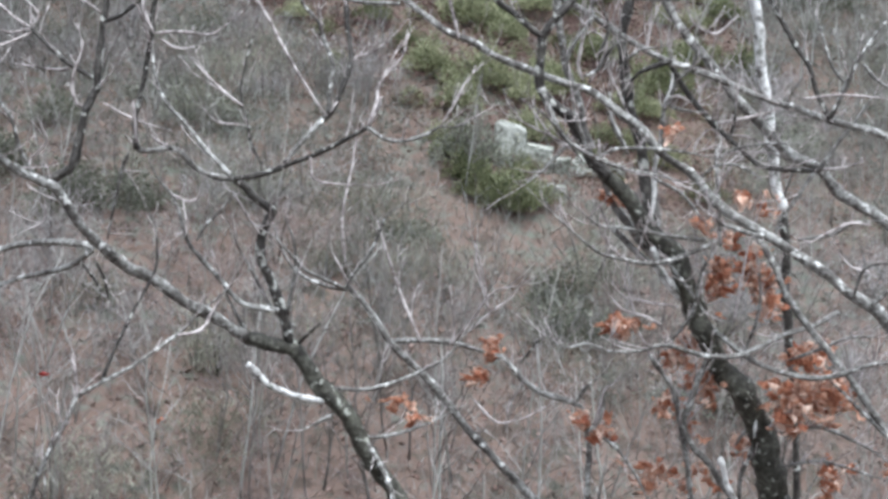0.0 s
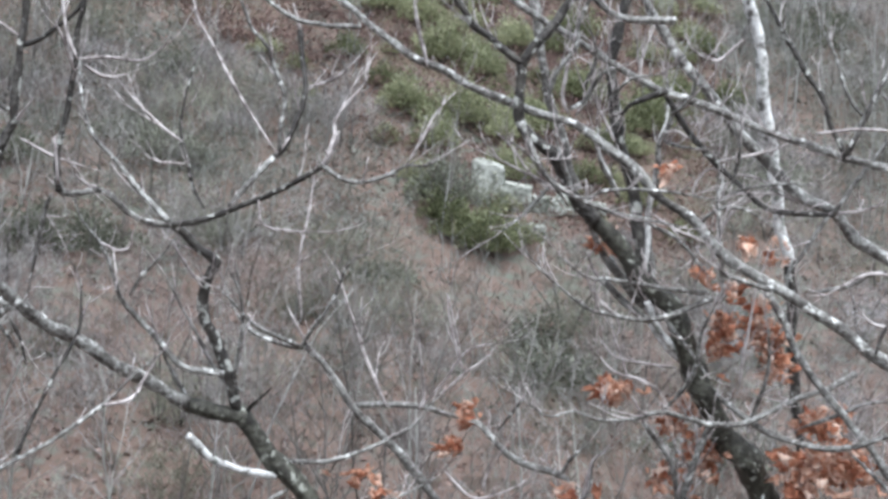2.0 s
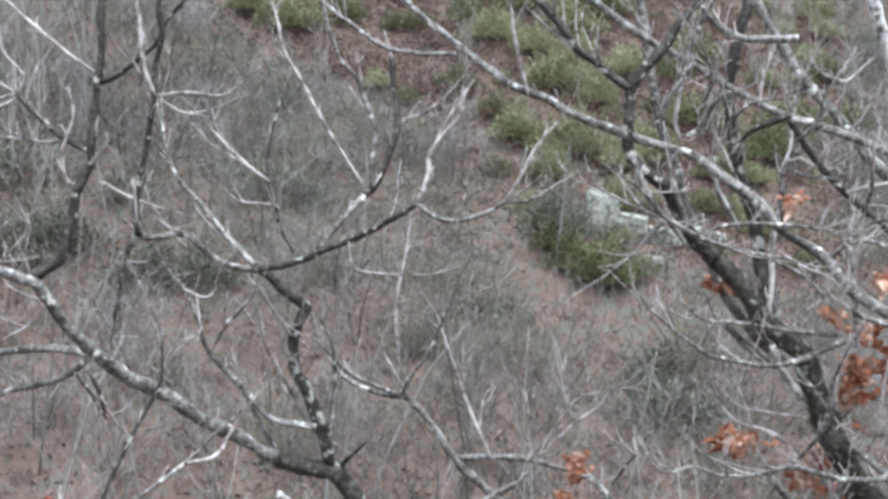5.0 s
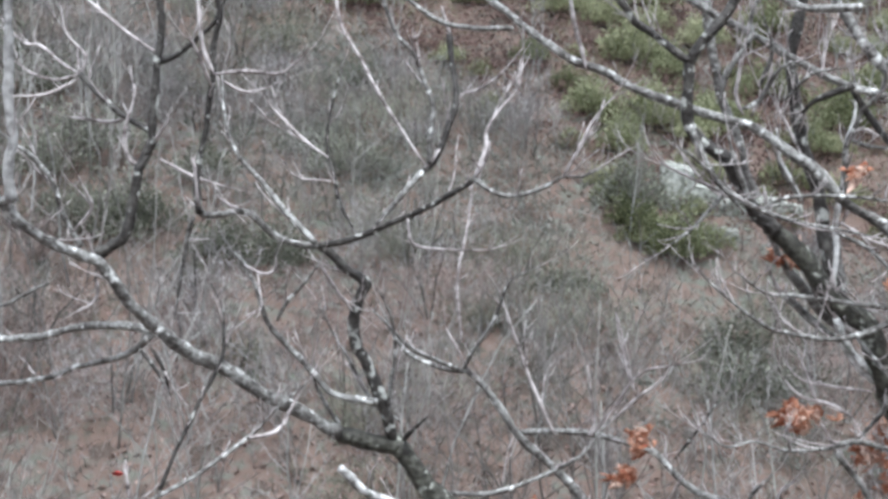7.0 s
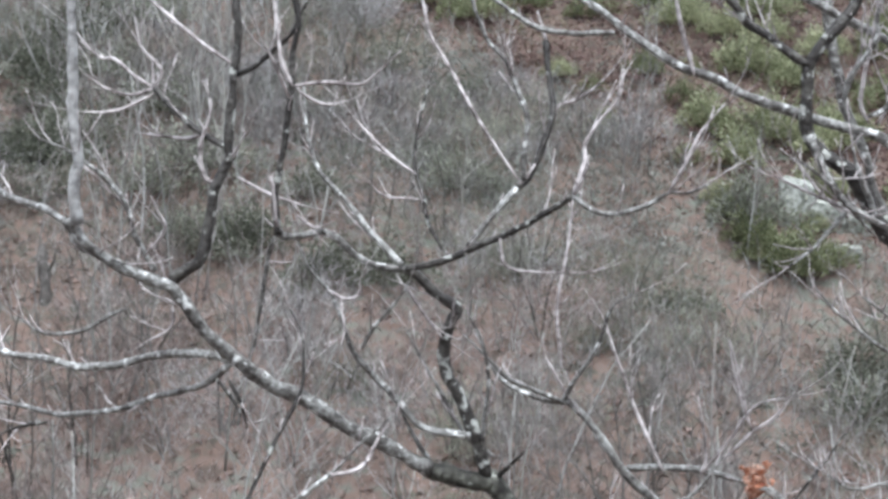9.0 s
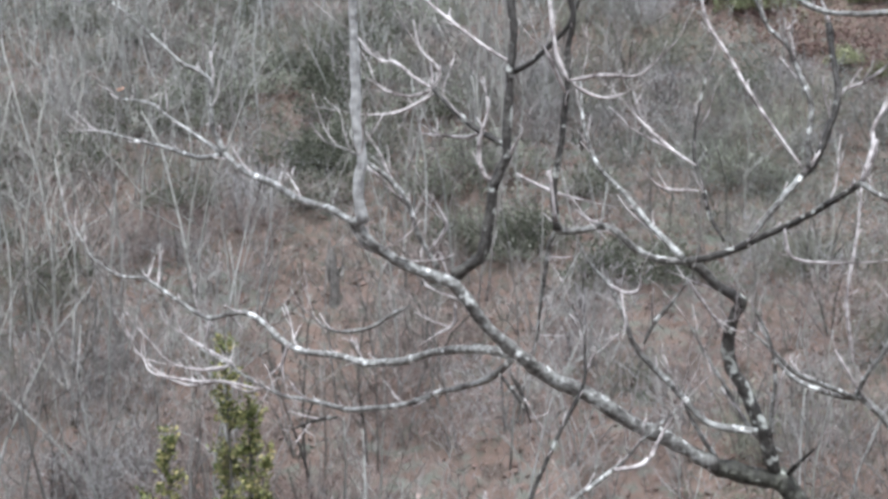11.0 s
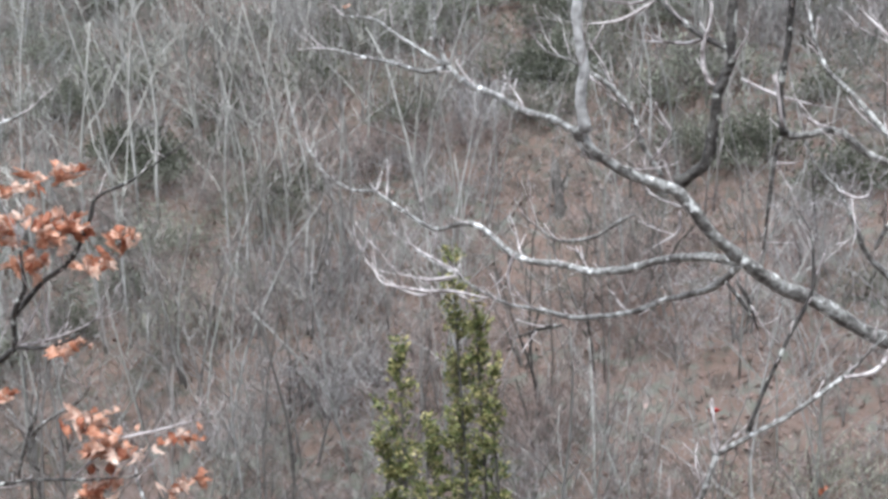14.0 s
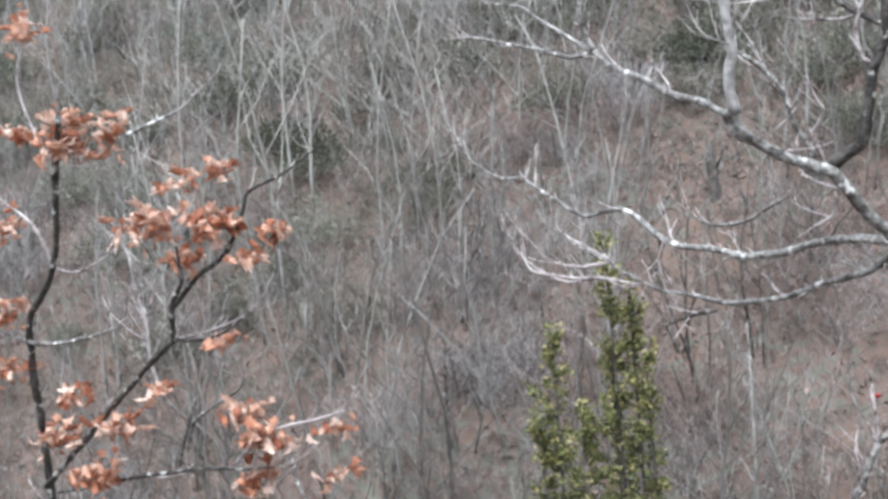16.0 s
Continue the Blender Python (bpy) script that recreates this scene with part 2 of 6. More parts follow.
def bushy(tree):
    return tree.name.startswith("oak_tree.")


def grow(tree, name, bark, r0, r1, *pts):
    """One branch of a tree, along its bends, with a few bud twigs."""
    if r0 < 0.015:
        r0, r1 = r0 * 1.28, r1 * 1.28
    path = spline(pts, 5)
    wob = max(r0, r1) * 0.55
    path = [q + Vector((noise.noise(q * 7), noise.noise(q * 7 + Vector((5, 0, 0))), noise.noise(q * 7 + Vector((0, 9, 0))))) * wob for q in path]
    n = len(path)
    radii = [(r0 + (r1 - r0) * i / (n - 1)) for i in range(n)]
    if r1 < 0.008:
        radii = [r * (1 - 0.5 * max(0.0, (i / (n - 1) - 0.55) / 0.45)) for i, r in enumerate(radii)]
    if name == "twig":
        radii = [r * min(1.0, 0.45 + 3.5 * i / (n - 1)) for i, r in enumerate(radii)]
    verts, faces = [], []
    tube(verts, faces, path, radii, 10 if r0 > 0.012 else 6, 0.32)
    ob = under(mesh_object(name, verts, faces, BUD_TWIG if bark == LICHEN_BARK and r0 < 0.0075 else bark, True), tree)
    tv, tf = TWIGS.setdefault(tree, ([], []))
    length = sum((path[i + 1] - path[i]).length for i in range(n - 1))
    if r0 < 0.028:
        for k in range(int(length * (9 if r0 < 0.015 else 4) * (3.2 if bushy(tree) else 1.5))):
            i = rng.randrange(n // 5, n)
            sprig(tv, tf, path[i], (path[min(i + 1, n - 1)] - path[max(i - 1, 0)]).normalized(), rng.choice((0.025, 0.035, 0.05, 0.07, 0.11, 0.17)) * rng.uniform(0.7, 1.3), max(0.0022, min(0.0036, radii[i] * 0.55)))
        if r1 < 0.0115:
            sprig(tv, tf, path[-1], (path[-1] - path[-3]).normalized(), rng.uniform(0.08, 0.2), radii[-1] * 0.8, 0.3)
    return ob


def sprig(tv, tf, at, along, length, r, spread=0.9, deep=True):
    """A thin crooked twig, the longer ones with side shoots."""
    d = (along + Vector((rng.uniform(-1, 1), rng.uniform(-1, 1), rng.uniform(-0.3, 1))) * spread).normalized()
    path = [at]
    for k in range(4):
        d = (d + Vector((rng.uniform(-1, 1), rng.uniform(-1, 1), rng.uniform(-0.3, 1.0))) * 0.28).normalized()
        path.append(path[-1] + d * (length / 4))
    tube(tv, tf, path, [r * (1 - 0.14 * k) for k in range(5)], 4)
    if deep and length > 0.12:
        for k in (1, 2, 3):
            if rng.random() < 0.7:
                sprig(tv, tf, path[k], d, length * rng.uniform(0.25, 0.5), r * 0.7, 0.9, False)


# ---- near trees on the drop below the ledge ----
def near_tree(name, x, y, label):
    return thing(name, (x, y, height(x, y)), label, "tree")


OAK = near_tree("oak_tree", 0.25, 5.9, "bare leaning oak with grey lichen-spotted limbs")
STEM = near_tree("young_tree", 0.75, 6.4, "slim bare grey stem with forking twigs")
SHOOT = near_tree("oak_shoot", 0.55, 6.05, "thin bent oak shoot with a few dry leaves")
SAPLING = near_tree("sapling", -1.75, 5.0, "thin bare sapling with bent twigs")
RIGHT_OAK = near_tree("oak_tree", 1.35, 6.2, "dark-barked oak keeping clusters of dry brown leaves")
LEANER = near_tree("leaning_tree", 2.7, 5.4, "pale grey leaning tree with long bare limbs")
PALE_TREE = near_tree("pale_tree", 1.75, 6.7, "pale-barked slender tree with a flaking trunk")
LEAFY = near_tree("oak_sapling", -4.15, 4.7, "dark thin oak sapling with rust-brown dry leaves")
grow(OAK, "trunk", MOSSY_BARK, 0.0388, 0.0362, (-0.112, 5.75, -1.89), (-0.176, 5.73, -1.76), (-0.274, 5.7, -1.62), (-0.371, 5.67, -1.46), (-0.441, 5.66, -1.38), (-0.581, 5.62, -1.2))
grow(OAK, "limb", MOSSY_BARK, 0.0282, 0.0256, (-0.569, 5.62, -1.22), (-0.679, 5.57, -1.19), (-0.765, 5.53, -1.15), (-0.816, 5.5, -1.12))
grow(OAK, "limb", LICHEN_BARK, 0.0258, 0.0131, (-0.747, 5.53, -1.16), (-0.814, 5.49, -1.12), (-0.911, 5.43, -1.05), (-1.07, 5.32, -0.927), (-1.18, 5.24, -0.846), (-1.26, 5.17, -0.759), (-1.31, 5.12, -0.685), (-1.34, 5.08, -0.612), (-1.37, 5.04, -0.559), (-1.43, 5, -0.531), (-1.49, 4.95, -0.495), (-1.55, 4.89, -0.426), (-1.57, 4.85, -0.368))
grow(OAK, "branch", LICHEN_BARK, 0.0087, 0.0077, (-1.56, 4.85, -0.386), (-1.69, 4.97, -0.356), (-1.91, 5.15, -0.326), (-2.05, 5.26, -0.297), (-2.12, 5.31, -0.281), (-2.26, 5.42, -0.248), (-2.36, 5.5, -0.203))
grow(OAK, "branch", LICHEN_BARK, 0.0073, 0.0036, (-2.36, 5.5, -0.203), (-2.47, 5.52, -0.153), (-2.6, 5.55, -0.0823), (-2.7, 5.58, -0.0298), (-2.84, 5.6, -0.0103))
grow(OAK, "branch", LICHEN_BARK, 0.0073, 0.0034, (-2.36, 5.5, -0.203), (-2.39, 5.49, -0.127), (-2.39, 5.48, -0.0607), (-2.39, 5.47, 0.0418), (-2.48, 5.46, 0.0932), (-2.54, 5.45, 0.152), (-2.69, 5.43, 0.284), (-2.92, 5.4, 0.434))
grow(OAK, "branch", LICHEN_BARK, 0.0064, 0.0037, (-2.37, 5.5, -0.207), (-2.48, 5.53, -0.22), (-2.62, 5.58, -0.189), (-2.8, 5.63, -0.156), (-2.95, 5.67, -0.128), (-3.06, 5.7, -0.115))
grow(OAK, "branch", GREY_BARK, 0.0127, 0.0073, (-1.55, 4.85, -0.379), (-1.55, 4.83, -0.27), (-1.53, 4.82, -0.194), (-1.53, 4.8, -0.0588), (-1.52, 4.78, 0.0732), (-1.51, 4.76, 0.188), (-1.48, 4.73, 0.341), (-1.49, 4.7, 0.506))
grow(OAK, "branch", LICHEN_BARK, 0.0063, 0.0061, (-1.59, 4.85, -0.363), (-1.57, 4.89, -0.436), (-1.53, 4.91, -0.463), (-1.46, 4.95, -0.49))
grow(OAK, "branch", LICHEN_BARK, 0.0112, 0.0040, (-1.3, 5.3, -0.808), (-1.39, 5.33, -0.798), (-1.58, 5.39, -0.824), (-1.74, 5.45, -0.874), (-1.86, 5.48, -0.89), (-1.98, 5.52, -0.876), (-2.13, 5.56, -0.869), (-2.23, 5.6, -0.848), (-2.31, 5.63, -0.796), (-2.39, 5.65, -0.762), (-2.47, 5.67, -0.77), (-2.58, 5.7, -0.789), (-2.73, 5.74, -0.74), (-2.89, 5.79, -0.668), (-3.03, 5.82, -0.664), (-3.15, 5.86, -0.619), (-3.23, 5.89, -0.556), (-3.32, 5.92, -0.46), (-3.36, 5.95, -0.384))
grow(OAK, "branch", LICHEN_BARK, 0.0095, 0.0039, (-1.3, 5.3, -0.816), (-1.4, 5.36, -0.894), (-1.49, 5.4, -0.929), (-1.59, 5.44, -0.959), (-1.66, 5.48, -0.987), (-1.81, 5.54, -1.04), (-1.99, 5.61, -1.07), (-2.15, 5.68, -1.07), (-2.32, 5.74, -1.06), (-2.5, 5.81, -1.02), (-2.59, 5.85, -0.984), (-2.74, 5.9, -0.946), (-2.86, 5.95, -0.891))
grow(OAK, "twig", LICHEN_BARK, 0.0062, 0.0034, (-1.75, 5.6, -0.715), (-1.82, 5.6, -0.748), (-1.91, 5.6, -0.793), (-2.03, 5.6, -0.805), (-2.1, 5.6, -0.772), (-2.11, 5.6, -0.745))
grow(OAK, "twig", LICHEN_BARK, 0.0053, 0.0034, (-2.15, 5.5, -0.834), (-2.18, 5.5, -0.904), (-2.17, 5.5, -0.969))
grow(OAK, "twig", LICHEN_BARK, 0.0057, 0.0036, (-2.57, 5.7, -0.792), (-2.6, 5.7, -0.88))
grow(OAK, "twig", LICHEN_BARK, 0.0055, 0.0035, (-2.38, 5.5, -0.92), (-2.49, 5.5, -0.938), (-2.56, 5.5, -0.93))
grow(OAK, "twig", LICHEN_BARK, 0.0054, 0.0036, (-2.27, 5.5, -0.992), (-2.4, 5.52, -0.978), (-2.53, 5.55, -0.988), (-2.63, 5.56, -0.985), (-2.75, 5.58, -0.967), (-2.8, 5.6, -0.905))
grow(OAK, "twig", DARK_BARK, 0.0063, 0.0045, (-1.98, 5.5, -1.07), (-2.09, 5.55, -1.1), (-2.21, 5.6, -1.15))
grow(OAK, "twig", DARK_BARK, 0.0054, 0.0029, (-1.25, 5.15, -0.829), (-1.22, 5.17, -0.898), (-1.21, 5.2, -0.986))
grow(OAK, "branch", DARK_BARK, 0.0144, 0.0072, (-1.45, 5.25, -0.572), (-1.41, 5.25, -0.542), (-1.36, 5.25, -0.497), (-1.34, 5.26, -0.393), (-1.33, 5.26, -0.315), (-1.32, 5.26, -0.289), (-1.28, 5.27, -0.22), (-1.28, 5.27, -0.186), (-1.28, 5.27, -0.0832), (-1.27, 5.27, 0.0189), (-1.26, 5.28, 0.104), (-1.26, 5.28, 0.205), (-1.26, 5.29, 0.305), (-1.26, 5.29, 0.489), (-1.29, 5.3, 0.689))
grow(OAK, "branch", DARK_BARK, 0.0070, 0.0038, (-1.27, 5.3, 0.0192), (-1.21, 5.29, 0.0456), (-1.15, 5.28, 0.0885), (-1.09, 5.27, 0.139), (-1.05, 5.26, 0.214), (-0.918, 5.23, 0.359), (-0.817, 5.2, 0.513))
grow(OAK, "branch", DARK_BARK, 0.0073, 0.0072, (-1.3, 5.3, -0.189), (-1.39, 5.33, -0.147), (-1.5, 5.37, -0.0708), (-1.56, 5.4, -0.0193))
grow(OAK, "twig", LICHEN_BARK, 0.0050, 0.0032, (-1.56, 5.4, -0.0193), (-1.64, 5.4, -0.0383), (-1.71, 5.4, -0.022), (-1.78, 5.4, 0.0208))
grow(OAK, "twig", LICHEN_BARK, 0.0050, 0.0032, (-1.56, 5.4, -0.0193), (-1.63, 5.42, 0.0151), (-1.71, 5.45, 0.0674), (-1.77, 5.47, 0.0758), (-1.86, 5.5, 0.156))
grow(OAK, "twig", LICHEN_BARK, 0.0050, 0.0031, (-1.56, 5.4, -0.0158), (-1.54, 5.4, 0.0337), (-1.6, 5.4, 0.103), (-1.62, 5.4, 0.19))
grow(OAK, "twig", LICHEN_BARK, 0.0050, 0.0031, (-1.56, 5.4, -0.0334), (-1.65, 5.35, -0.0825), (-1.74, 5.3, -0.0927))
grow(OAK, "twig", LICHEN_BARK, 0.0050, 0.0032, (-1.39, 5.35, -0.152), (-1.45, 5.38, -0.166), (-1.57, 5.45, -0.162), (-1.65, 5.5, -0.156))
grow(OAK, "twig", LICHEN_BARK, 0.0058, 0.0040, (-1.33, 5.3, -0.295), (-1.37, 5.3, -0.275), (-1.38, 5.3, -0.189), (-1.35, 5.3, -0.0847), (-1.35, 5.3, -0.0506))
grow(OAK, "twig", LICHEN_BARK, 0.0049, 0.0030, (-1.3, 5.3, -0.247), (-1.21, 5.2, -0.148))
grow(OAK, "twig", LICHEN_BARK, 0.0058, 0.0031, (-1.26, 5.3, 0.0365), (-1.37, 5.32, 0.103), (-1.44, 5.33, 0.154), (-1.51, 5.34, 0.205), (-1.66, 5.37, 0.323), (-1.87, 5.4, 0.454))
grow(OAK, "branch", LICHEN_BARK, 0.0071, 0.0047, (-1.5, 5.25, -0.544), (-1.53, 5.23, -0.482), (-1.55, 5.21, -0.43), (-1.57, 5.19, -0.343), (-1.6, 5.17, -0.291), (-1.64, 5.15, -0.249), (-1.7, 5.13, -0.199), (-1.78, 5.1, -0.167))
grow(OAK, "twig", LICHEN_BARK, 0.0049, 0.0030, (-1.51, 5.2, -0.496), (-1.45, 5.17, -0.44), (-1.43, 5.15, -0.404), (-1.44, 5.13, -0.369), (-1.45, 5.1, -0.317))
grow(OAK, "branch", DARK_BARK, 0.0213, 0.0148, (-0.588, 5.62, -1.2), (-0.602, 5.6, -1.11), (-0.637, 5.58, -1.01), (-0.681, 5.56, -0.929), (-0.707, 5.54, -0.853), (-0.695, 5.52, -0.757), (-0.675, 5.51, -0.691), (-0.66, 5.5, -0.658), (-0.709, 5.49, -0.626), (-0.761, 5.47, -0.58), (-0.809, 5.46, -0.545))
grow(OAK, "branch", LICHEN_BARK, 0.0088, 0.0084, (-0.797, 5.43, -0.543), (-0.873, 5.41, -0.532), (-0.94, 5.38, -0.497), (-0.989, 5.36, -0.443), (-1.03, 5.35, -0.426))
grow(OAK, "branch", LICHEN_BARK, 0.0090, 0.0082, (-1.03, 5.35, -0.426), (-1.07, 5.32, -0.435), (-1.12, 5.27, -0.436), (-1.13, 5.25, -0.417))
grow(OAK, "branch", DARK_BARK, 0.0079, 0.0064, (-1.13, 5.25, -0.434), (-1.14, 5.25, -0.335), (-1.12, 5.24, -0.232), (-1.1, 5.24, -0.113), (-1.08, 5.23, -0.0119), (-1.08, 5.23, 0.0713), (-1.06, 5.22, 0.154), (-1.07, 5.22, 0.269), (-1.04, 5.21, 0.448), (-1.05, 5.2, 0.639))
grow(OAK, "twig", LICHEN_BARK, 0.0047, 0.0029, (-1.07, 5.2, -0.012), (-0.976, 5.17, -0.00234), (-0.867, 5.14, -0.00883), (-0.813, 5.13, 0.0243), (-0.742, 5.1, 0.0811))
grow(OAK, "twig", LICHEN_BARK, 0.0047, 0.0030, (-1.05, 5.2, -0.0284), (-0.997, 5.25, -0.0606), (-0.939, 5.3, -0.0511))
grow(OAK, "twig", LICHEN_BARK, 0.0056, 0.0030, (-1.07, 5.2, -0.012), (-1.11, 5.21, 0.0705), (-1.13, 5.23, 0.204), (-1.14, 5.24, 0.27), (-1.16, 5.27, 0.453), (-1.22, 5.3, 0.653))
grow(OAK, "twig", LICHEN_BARK, 0.0047, 0.0029, (-1.08, 5.2, -0.0454), (-1.1, 5.14, 0.0359), (-1.12, 5.1, 0.0995))
grow(OAK, "branch", LICHEN_BARK, 0.0082, 0.0052, (-0.813, 5.42, -0.532), (-0.863, 5.44, -0.482), (-0.923, 5.46, -0.432), (-1, 5.49, -0.347), (-1.1, 5.53, -0.252), (-1.14, 5.56, -0.137), (-1.16, 5.6, -0.0104))
grow(OAK, "twig", LICHEN_BARK, 0.0049, 0.0031, (-1.27, 5.3, -0.273), (-1.17, 5.3, -0.322), (-1.06, 5.3, -0.353))
grow(OAK, "branch", DARK_BARK, 0.0085, 0.0072, (-0.801, 5.42, -0.54), (-0.692, 5.4, -0.516), (-0.582, 5.37, -0.466), (-0.475, 5.35, -0.417), (-0.386, 5.32, -0.362), (-0.303, 5.3, -0.307))
grow(OAK, "branch", LICHEN_BARK, 0.0065, 0.0038, (-0.303, 5.3, -0.307), (-0.247, 5.28, -0.343), (-0.178, 5.27, -0.352), (-0.0942, 5.25, -0.323), (-0.0366, 5.23, -0.29), (0.0211, 5.21, -0.288), (0.0727, 5.2, -0.263))
grow(OAK, "twig", LICHEN_BARK, 0.0057, 0.0030, (-0.303, 5.3, -0.307), (-0.274, 5.33, -0.215), (-0.273, 5.34, -0.164), (-0.234, 5.36, -0.0965), (-0.186, 5.38, -0.0366), (-0.177, 5.4, 0.0397))
grow(OAK, "twig", LICHEN_BARK, 0.0047, 0.0029, (-0.0362, 5.22, -0.29), (0.00278, 5.21, -0.22), (0.0258, 5.21, -0.17), (0.0487, 5.21, -0.121), (0.103, 5.2, -0.0517))
grow(OAK, "branch", LICHEN_BARK, 0.0080, 0.0078, (-0.61, 5.38, -0.468), (-0.555, 5.41, -0.391), (-0.477, 5.45, -0.3))
grow(OAK, "branch", DARK_BARK, 0.0084, 0.0069, (-0.477, 5.45, -0.3), (-0.442, 5.47, -0.26), (-0.412, 5.5, -0.172), (-0.391, 5.53, -0.0759), (-0.406, 5.57, 0.0208), (-0.421, 5.6, 0.127))
grow(OAK, "twig", LICHEN_BARK, 0.0050, 0.0033, (-0.471, 5.45, -0.281), (-0.591, 5.5, -0.124), (-0.69, 5.54, 0.0332), (-0.761, 5.57, 0.139), (-0.795, 5.6, 0.246), (-0.869, 5.65, 0.43), (-0.995, 5.7, 0.634))
grow(OAK, "branch", LICHEN_BARK, 0.0068, 0.0039, (-0.46, 5.45, -0.277), (-0.454, 5.44, -0.172), (-0.45, 5.44, -0.102), (-0.486, 5.44, 0.000592), (-0.513, 5.43, 0.0688), (-0.565, 5.43, 0.119), (-0.592, 5.42, 0.187), (-0.61, 5.42, 0.238), (-0.661, 5.41, 0.412), (-0.756, 5.4, 0.599))
grow(OAK, "twig", LICHEN_BARK, 0.0050, 0.0022, (-0.384, 5.55, -0.0635), (-0.315, 5.56, -0.0393), (-0.247, 5.58, 0.015), (-0.193, 5.6, 0.0868))
grow(OAK, "twig", LICHEN_BARK, 0.0049, 0.0031, (-0.51, 5.35, -0.436), (-0.502, 5.36, -0.506), (-0.459, 5.37, -0.528), (-0.373, 5.38, -0.531), (-0.27, 5.4, -0.529))
grow(OAK, "twig", DARK_BARK, 0.0060, 0.0042, (-0.709, 5.5, -0.486), (-0.753, 5.52, -0.413), (-0.775, 5.53, -0.325), (-0.801, 5.55, -0.255), (-0.801, 5.56, -0.165), (-0.765, 5.6, 0.0328))
grow(OAK, "twig", LICHEN_BARK, 0.0051, 0.0033, (-0.787, 5.5, -0.266), (-0.889, 5.54, -0.203), (-0.972, 5.58, -0.133), (-1.01, 5.6, -0.0982))
grow(OAK, "twig", LICHEN_BARK, 0.0041, 0.0023, (-0.778, 5.5, -0.341), (-0.878, 5.5, -0.335), (-0.933, 5.5, -0.292))
grow(OAK, "branch", LICHEN_BARK, 0.0091, 0.0050, (-0.626, 5.55, -1.05), (-0.712, 5.53, -1.04), (-0.775, 5.52, -1.02), (-0.846, 5.5, -0.944), (-0.925, 5.48, -0.851), (-0.968, 5.47, -0.796), (-0.993, 5.45, -0.722), (-1.02, 5.44, -0.648), (-1.04, 5.43, -0.603), (-1.09, 5.41, -0.54), (-1.12, 5.4, -0.468))
grow(OAK, "twig", LICHEN_BARK, 0.0060, 0.0031, (-0.936, 5.45, -0.783), (-0.897, 5.44, -0.715), (-0.829, 5.42, -0.638), (-0.785, 5.4, -0.573))
grow(OAK, "twig", LICHEN_BARK, 0.0072, 0.0061, (-0.753, 5.58, -1.15), (-0.79, 5.55, -1.08), (-0.845, 5.5, -0.952))
grow(OAK, "twig", LICHEN_BARK, 0.0050, 0.0031, (-1.03, 5.4, -0.604), (-0.969, 5.36, -0.622), (-0.917, 5.33, -0.609), (-0.907, 5.3, -0.565))
grow(OAK, "twig", LICHEN_BARK, 0.0069, 0.0042, (-1.19, 5.4, -0.452), (-1.23, 5.43, -0.546), (-1.26, 5.47, -0.679), (-1.29, 5.5, -0.805))
grow(OAK, "twig", LICHEN_BARK, 0.0050, 0.0032, (-0.81, 5.45, -0.588), (-0.743, 5.48, -0.698), (-0.7, 5.5, -0.754))
grow(OAK, "twig", LICHEN_BARK, 0.0062, 0.0041, (-0.601, 5.6, -1.13), (-0.586, 5.55, -1.02), (-0.567, 5.5, -0.895), (-0.573, 5.45, -0.758), (-0.606, 5.4, -0.664))
grow(OAK, "branch", DARK_BARK, 0.0076, 0.0032, (-0.547, 5.62, -1.19), (-0.508, 5.57, -1.14), (-0.454, 5.5, -1.08))
grow(OAK, "branch", PALE_BARK, 0.0116, 0.0095, (-0.45, 5.65, -1.43), (-0.565, 5.56, -1.39), (-0.647, 5.48, -1.33), (-0.691, 5.44, -1.28), (-0.717, 5.4, -1.24))
grow(OAK, "twig", LICHEN_BARK, 0.0076, 0.0051, (-0.403, 5.66, -1.48), (-0.509, 5.5, -1.51))
grow(OAK, "branch", LICHEN_BARK, 0.0077, 0.0045, (-0.41, 5.68, -1.38), (-0.263, 5.73, -1.39), (-0.134, 5.78, -1.35), (-0.0235, 5.82, -1.3), (0.0504, 5.85, -1.25), (0.132, 5.9, -1.14))
grow(OAK, "twig", LICHEN_BARK, 0.0077, 0.0042, (-0.276, 5.7, -1.58), (-0.164, 5.75, -1.58), (-0.00593, 5.83, -1.53), (0.12, 5.9, -1.48))
grow(OAK, "branch", LICHEN_BARK, 0.0097, 0.0076, (-0.299, 5.7, -1.57), (-0.224, 5.67, -1.65), (-0.173, 5.63, -1.74), (-0.143, 5.6, -1.84))
grow(OAK, "twig", LICHEN_BARK, 0.0063, 0.0039, (-0.562, 5.62, -1.13), (-0.653, 5.62, -1.07), (-0.747, 5.61, -0.913), (-0.841, 5.6, -0.738))
grow(STEM, "trunk", LICHEN_BARK, 0.0218, 0.0118, (0.614, 6.1, -2.06), (0.429, 6.08, -1.9), (0.193, 6.06, -1.67), (-0.0159, 6.04, -1.43), (-0.193, 6.02, -1.26), (-0.32, 6.01, -1.09), (-0.39, 6, -1.02))
grow(STEM, "branch", LICHEN_BARK, 0.0081, 0.0036, (-0.396, 6, -1.03), (-0.479, 6.02, -1.03), (-0.584, 6.04, -0.997), (-0.649, 6.06, -0.941), (-0.695, 6.08, -0.864), (-0.723, 6.1, -0.796))
grow(STEM, "branch", LICHEN_BARK, 0.0077, 0.0044, (-0.406, 6, -1.03), (-0.491, 5.95, -0.985), (-0.574, 5.9, -0.94), (-0.636, 5.85, -0.864), (-0.697, 5.8, -0.791))
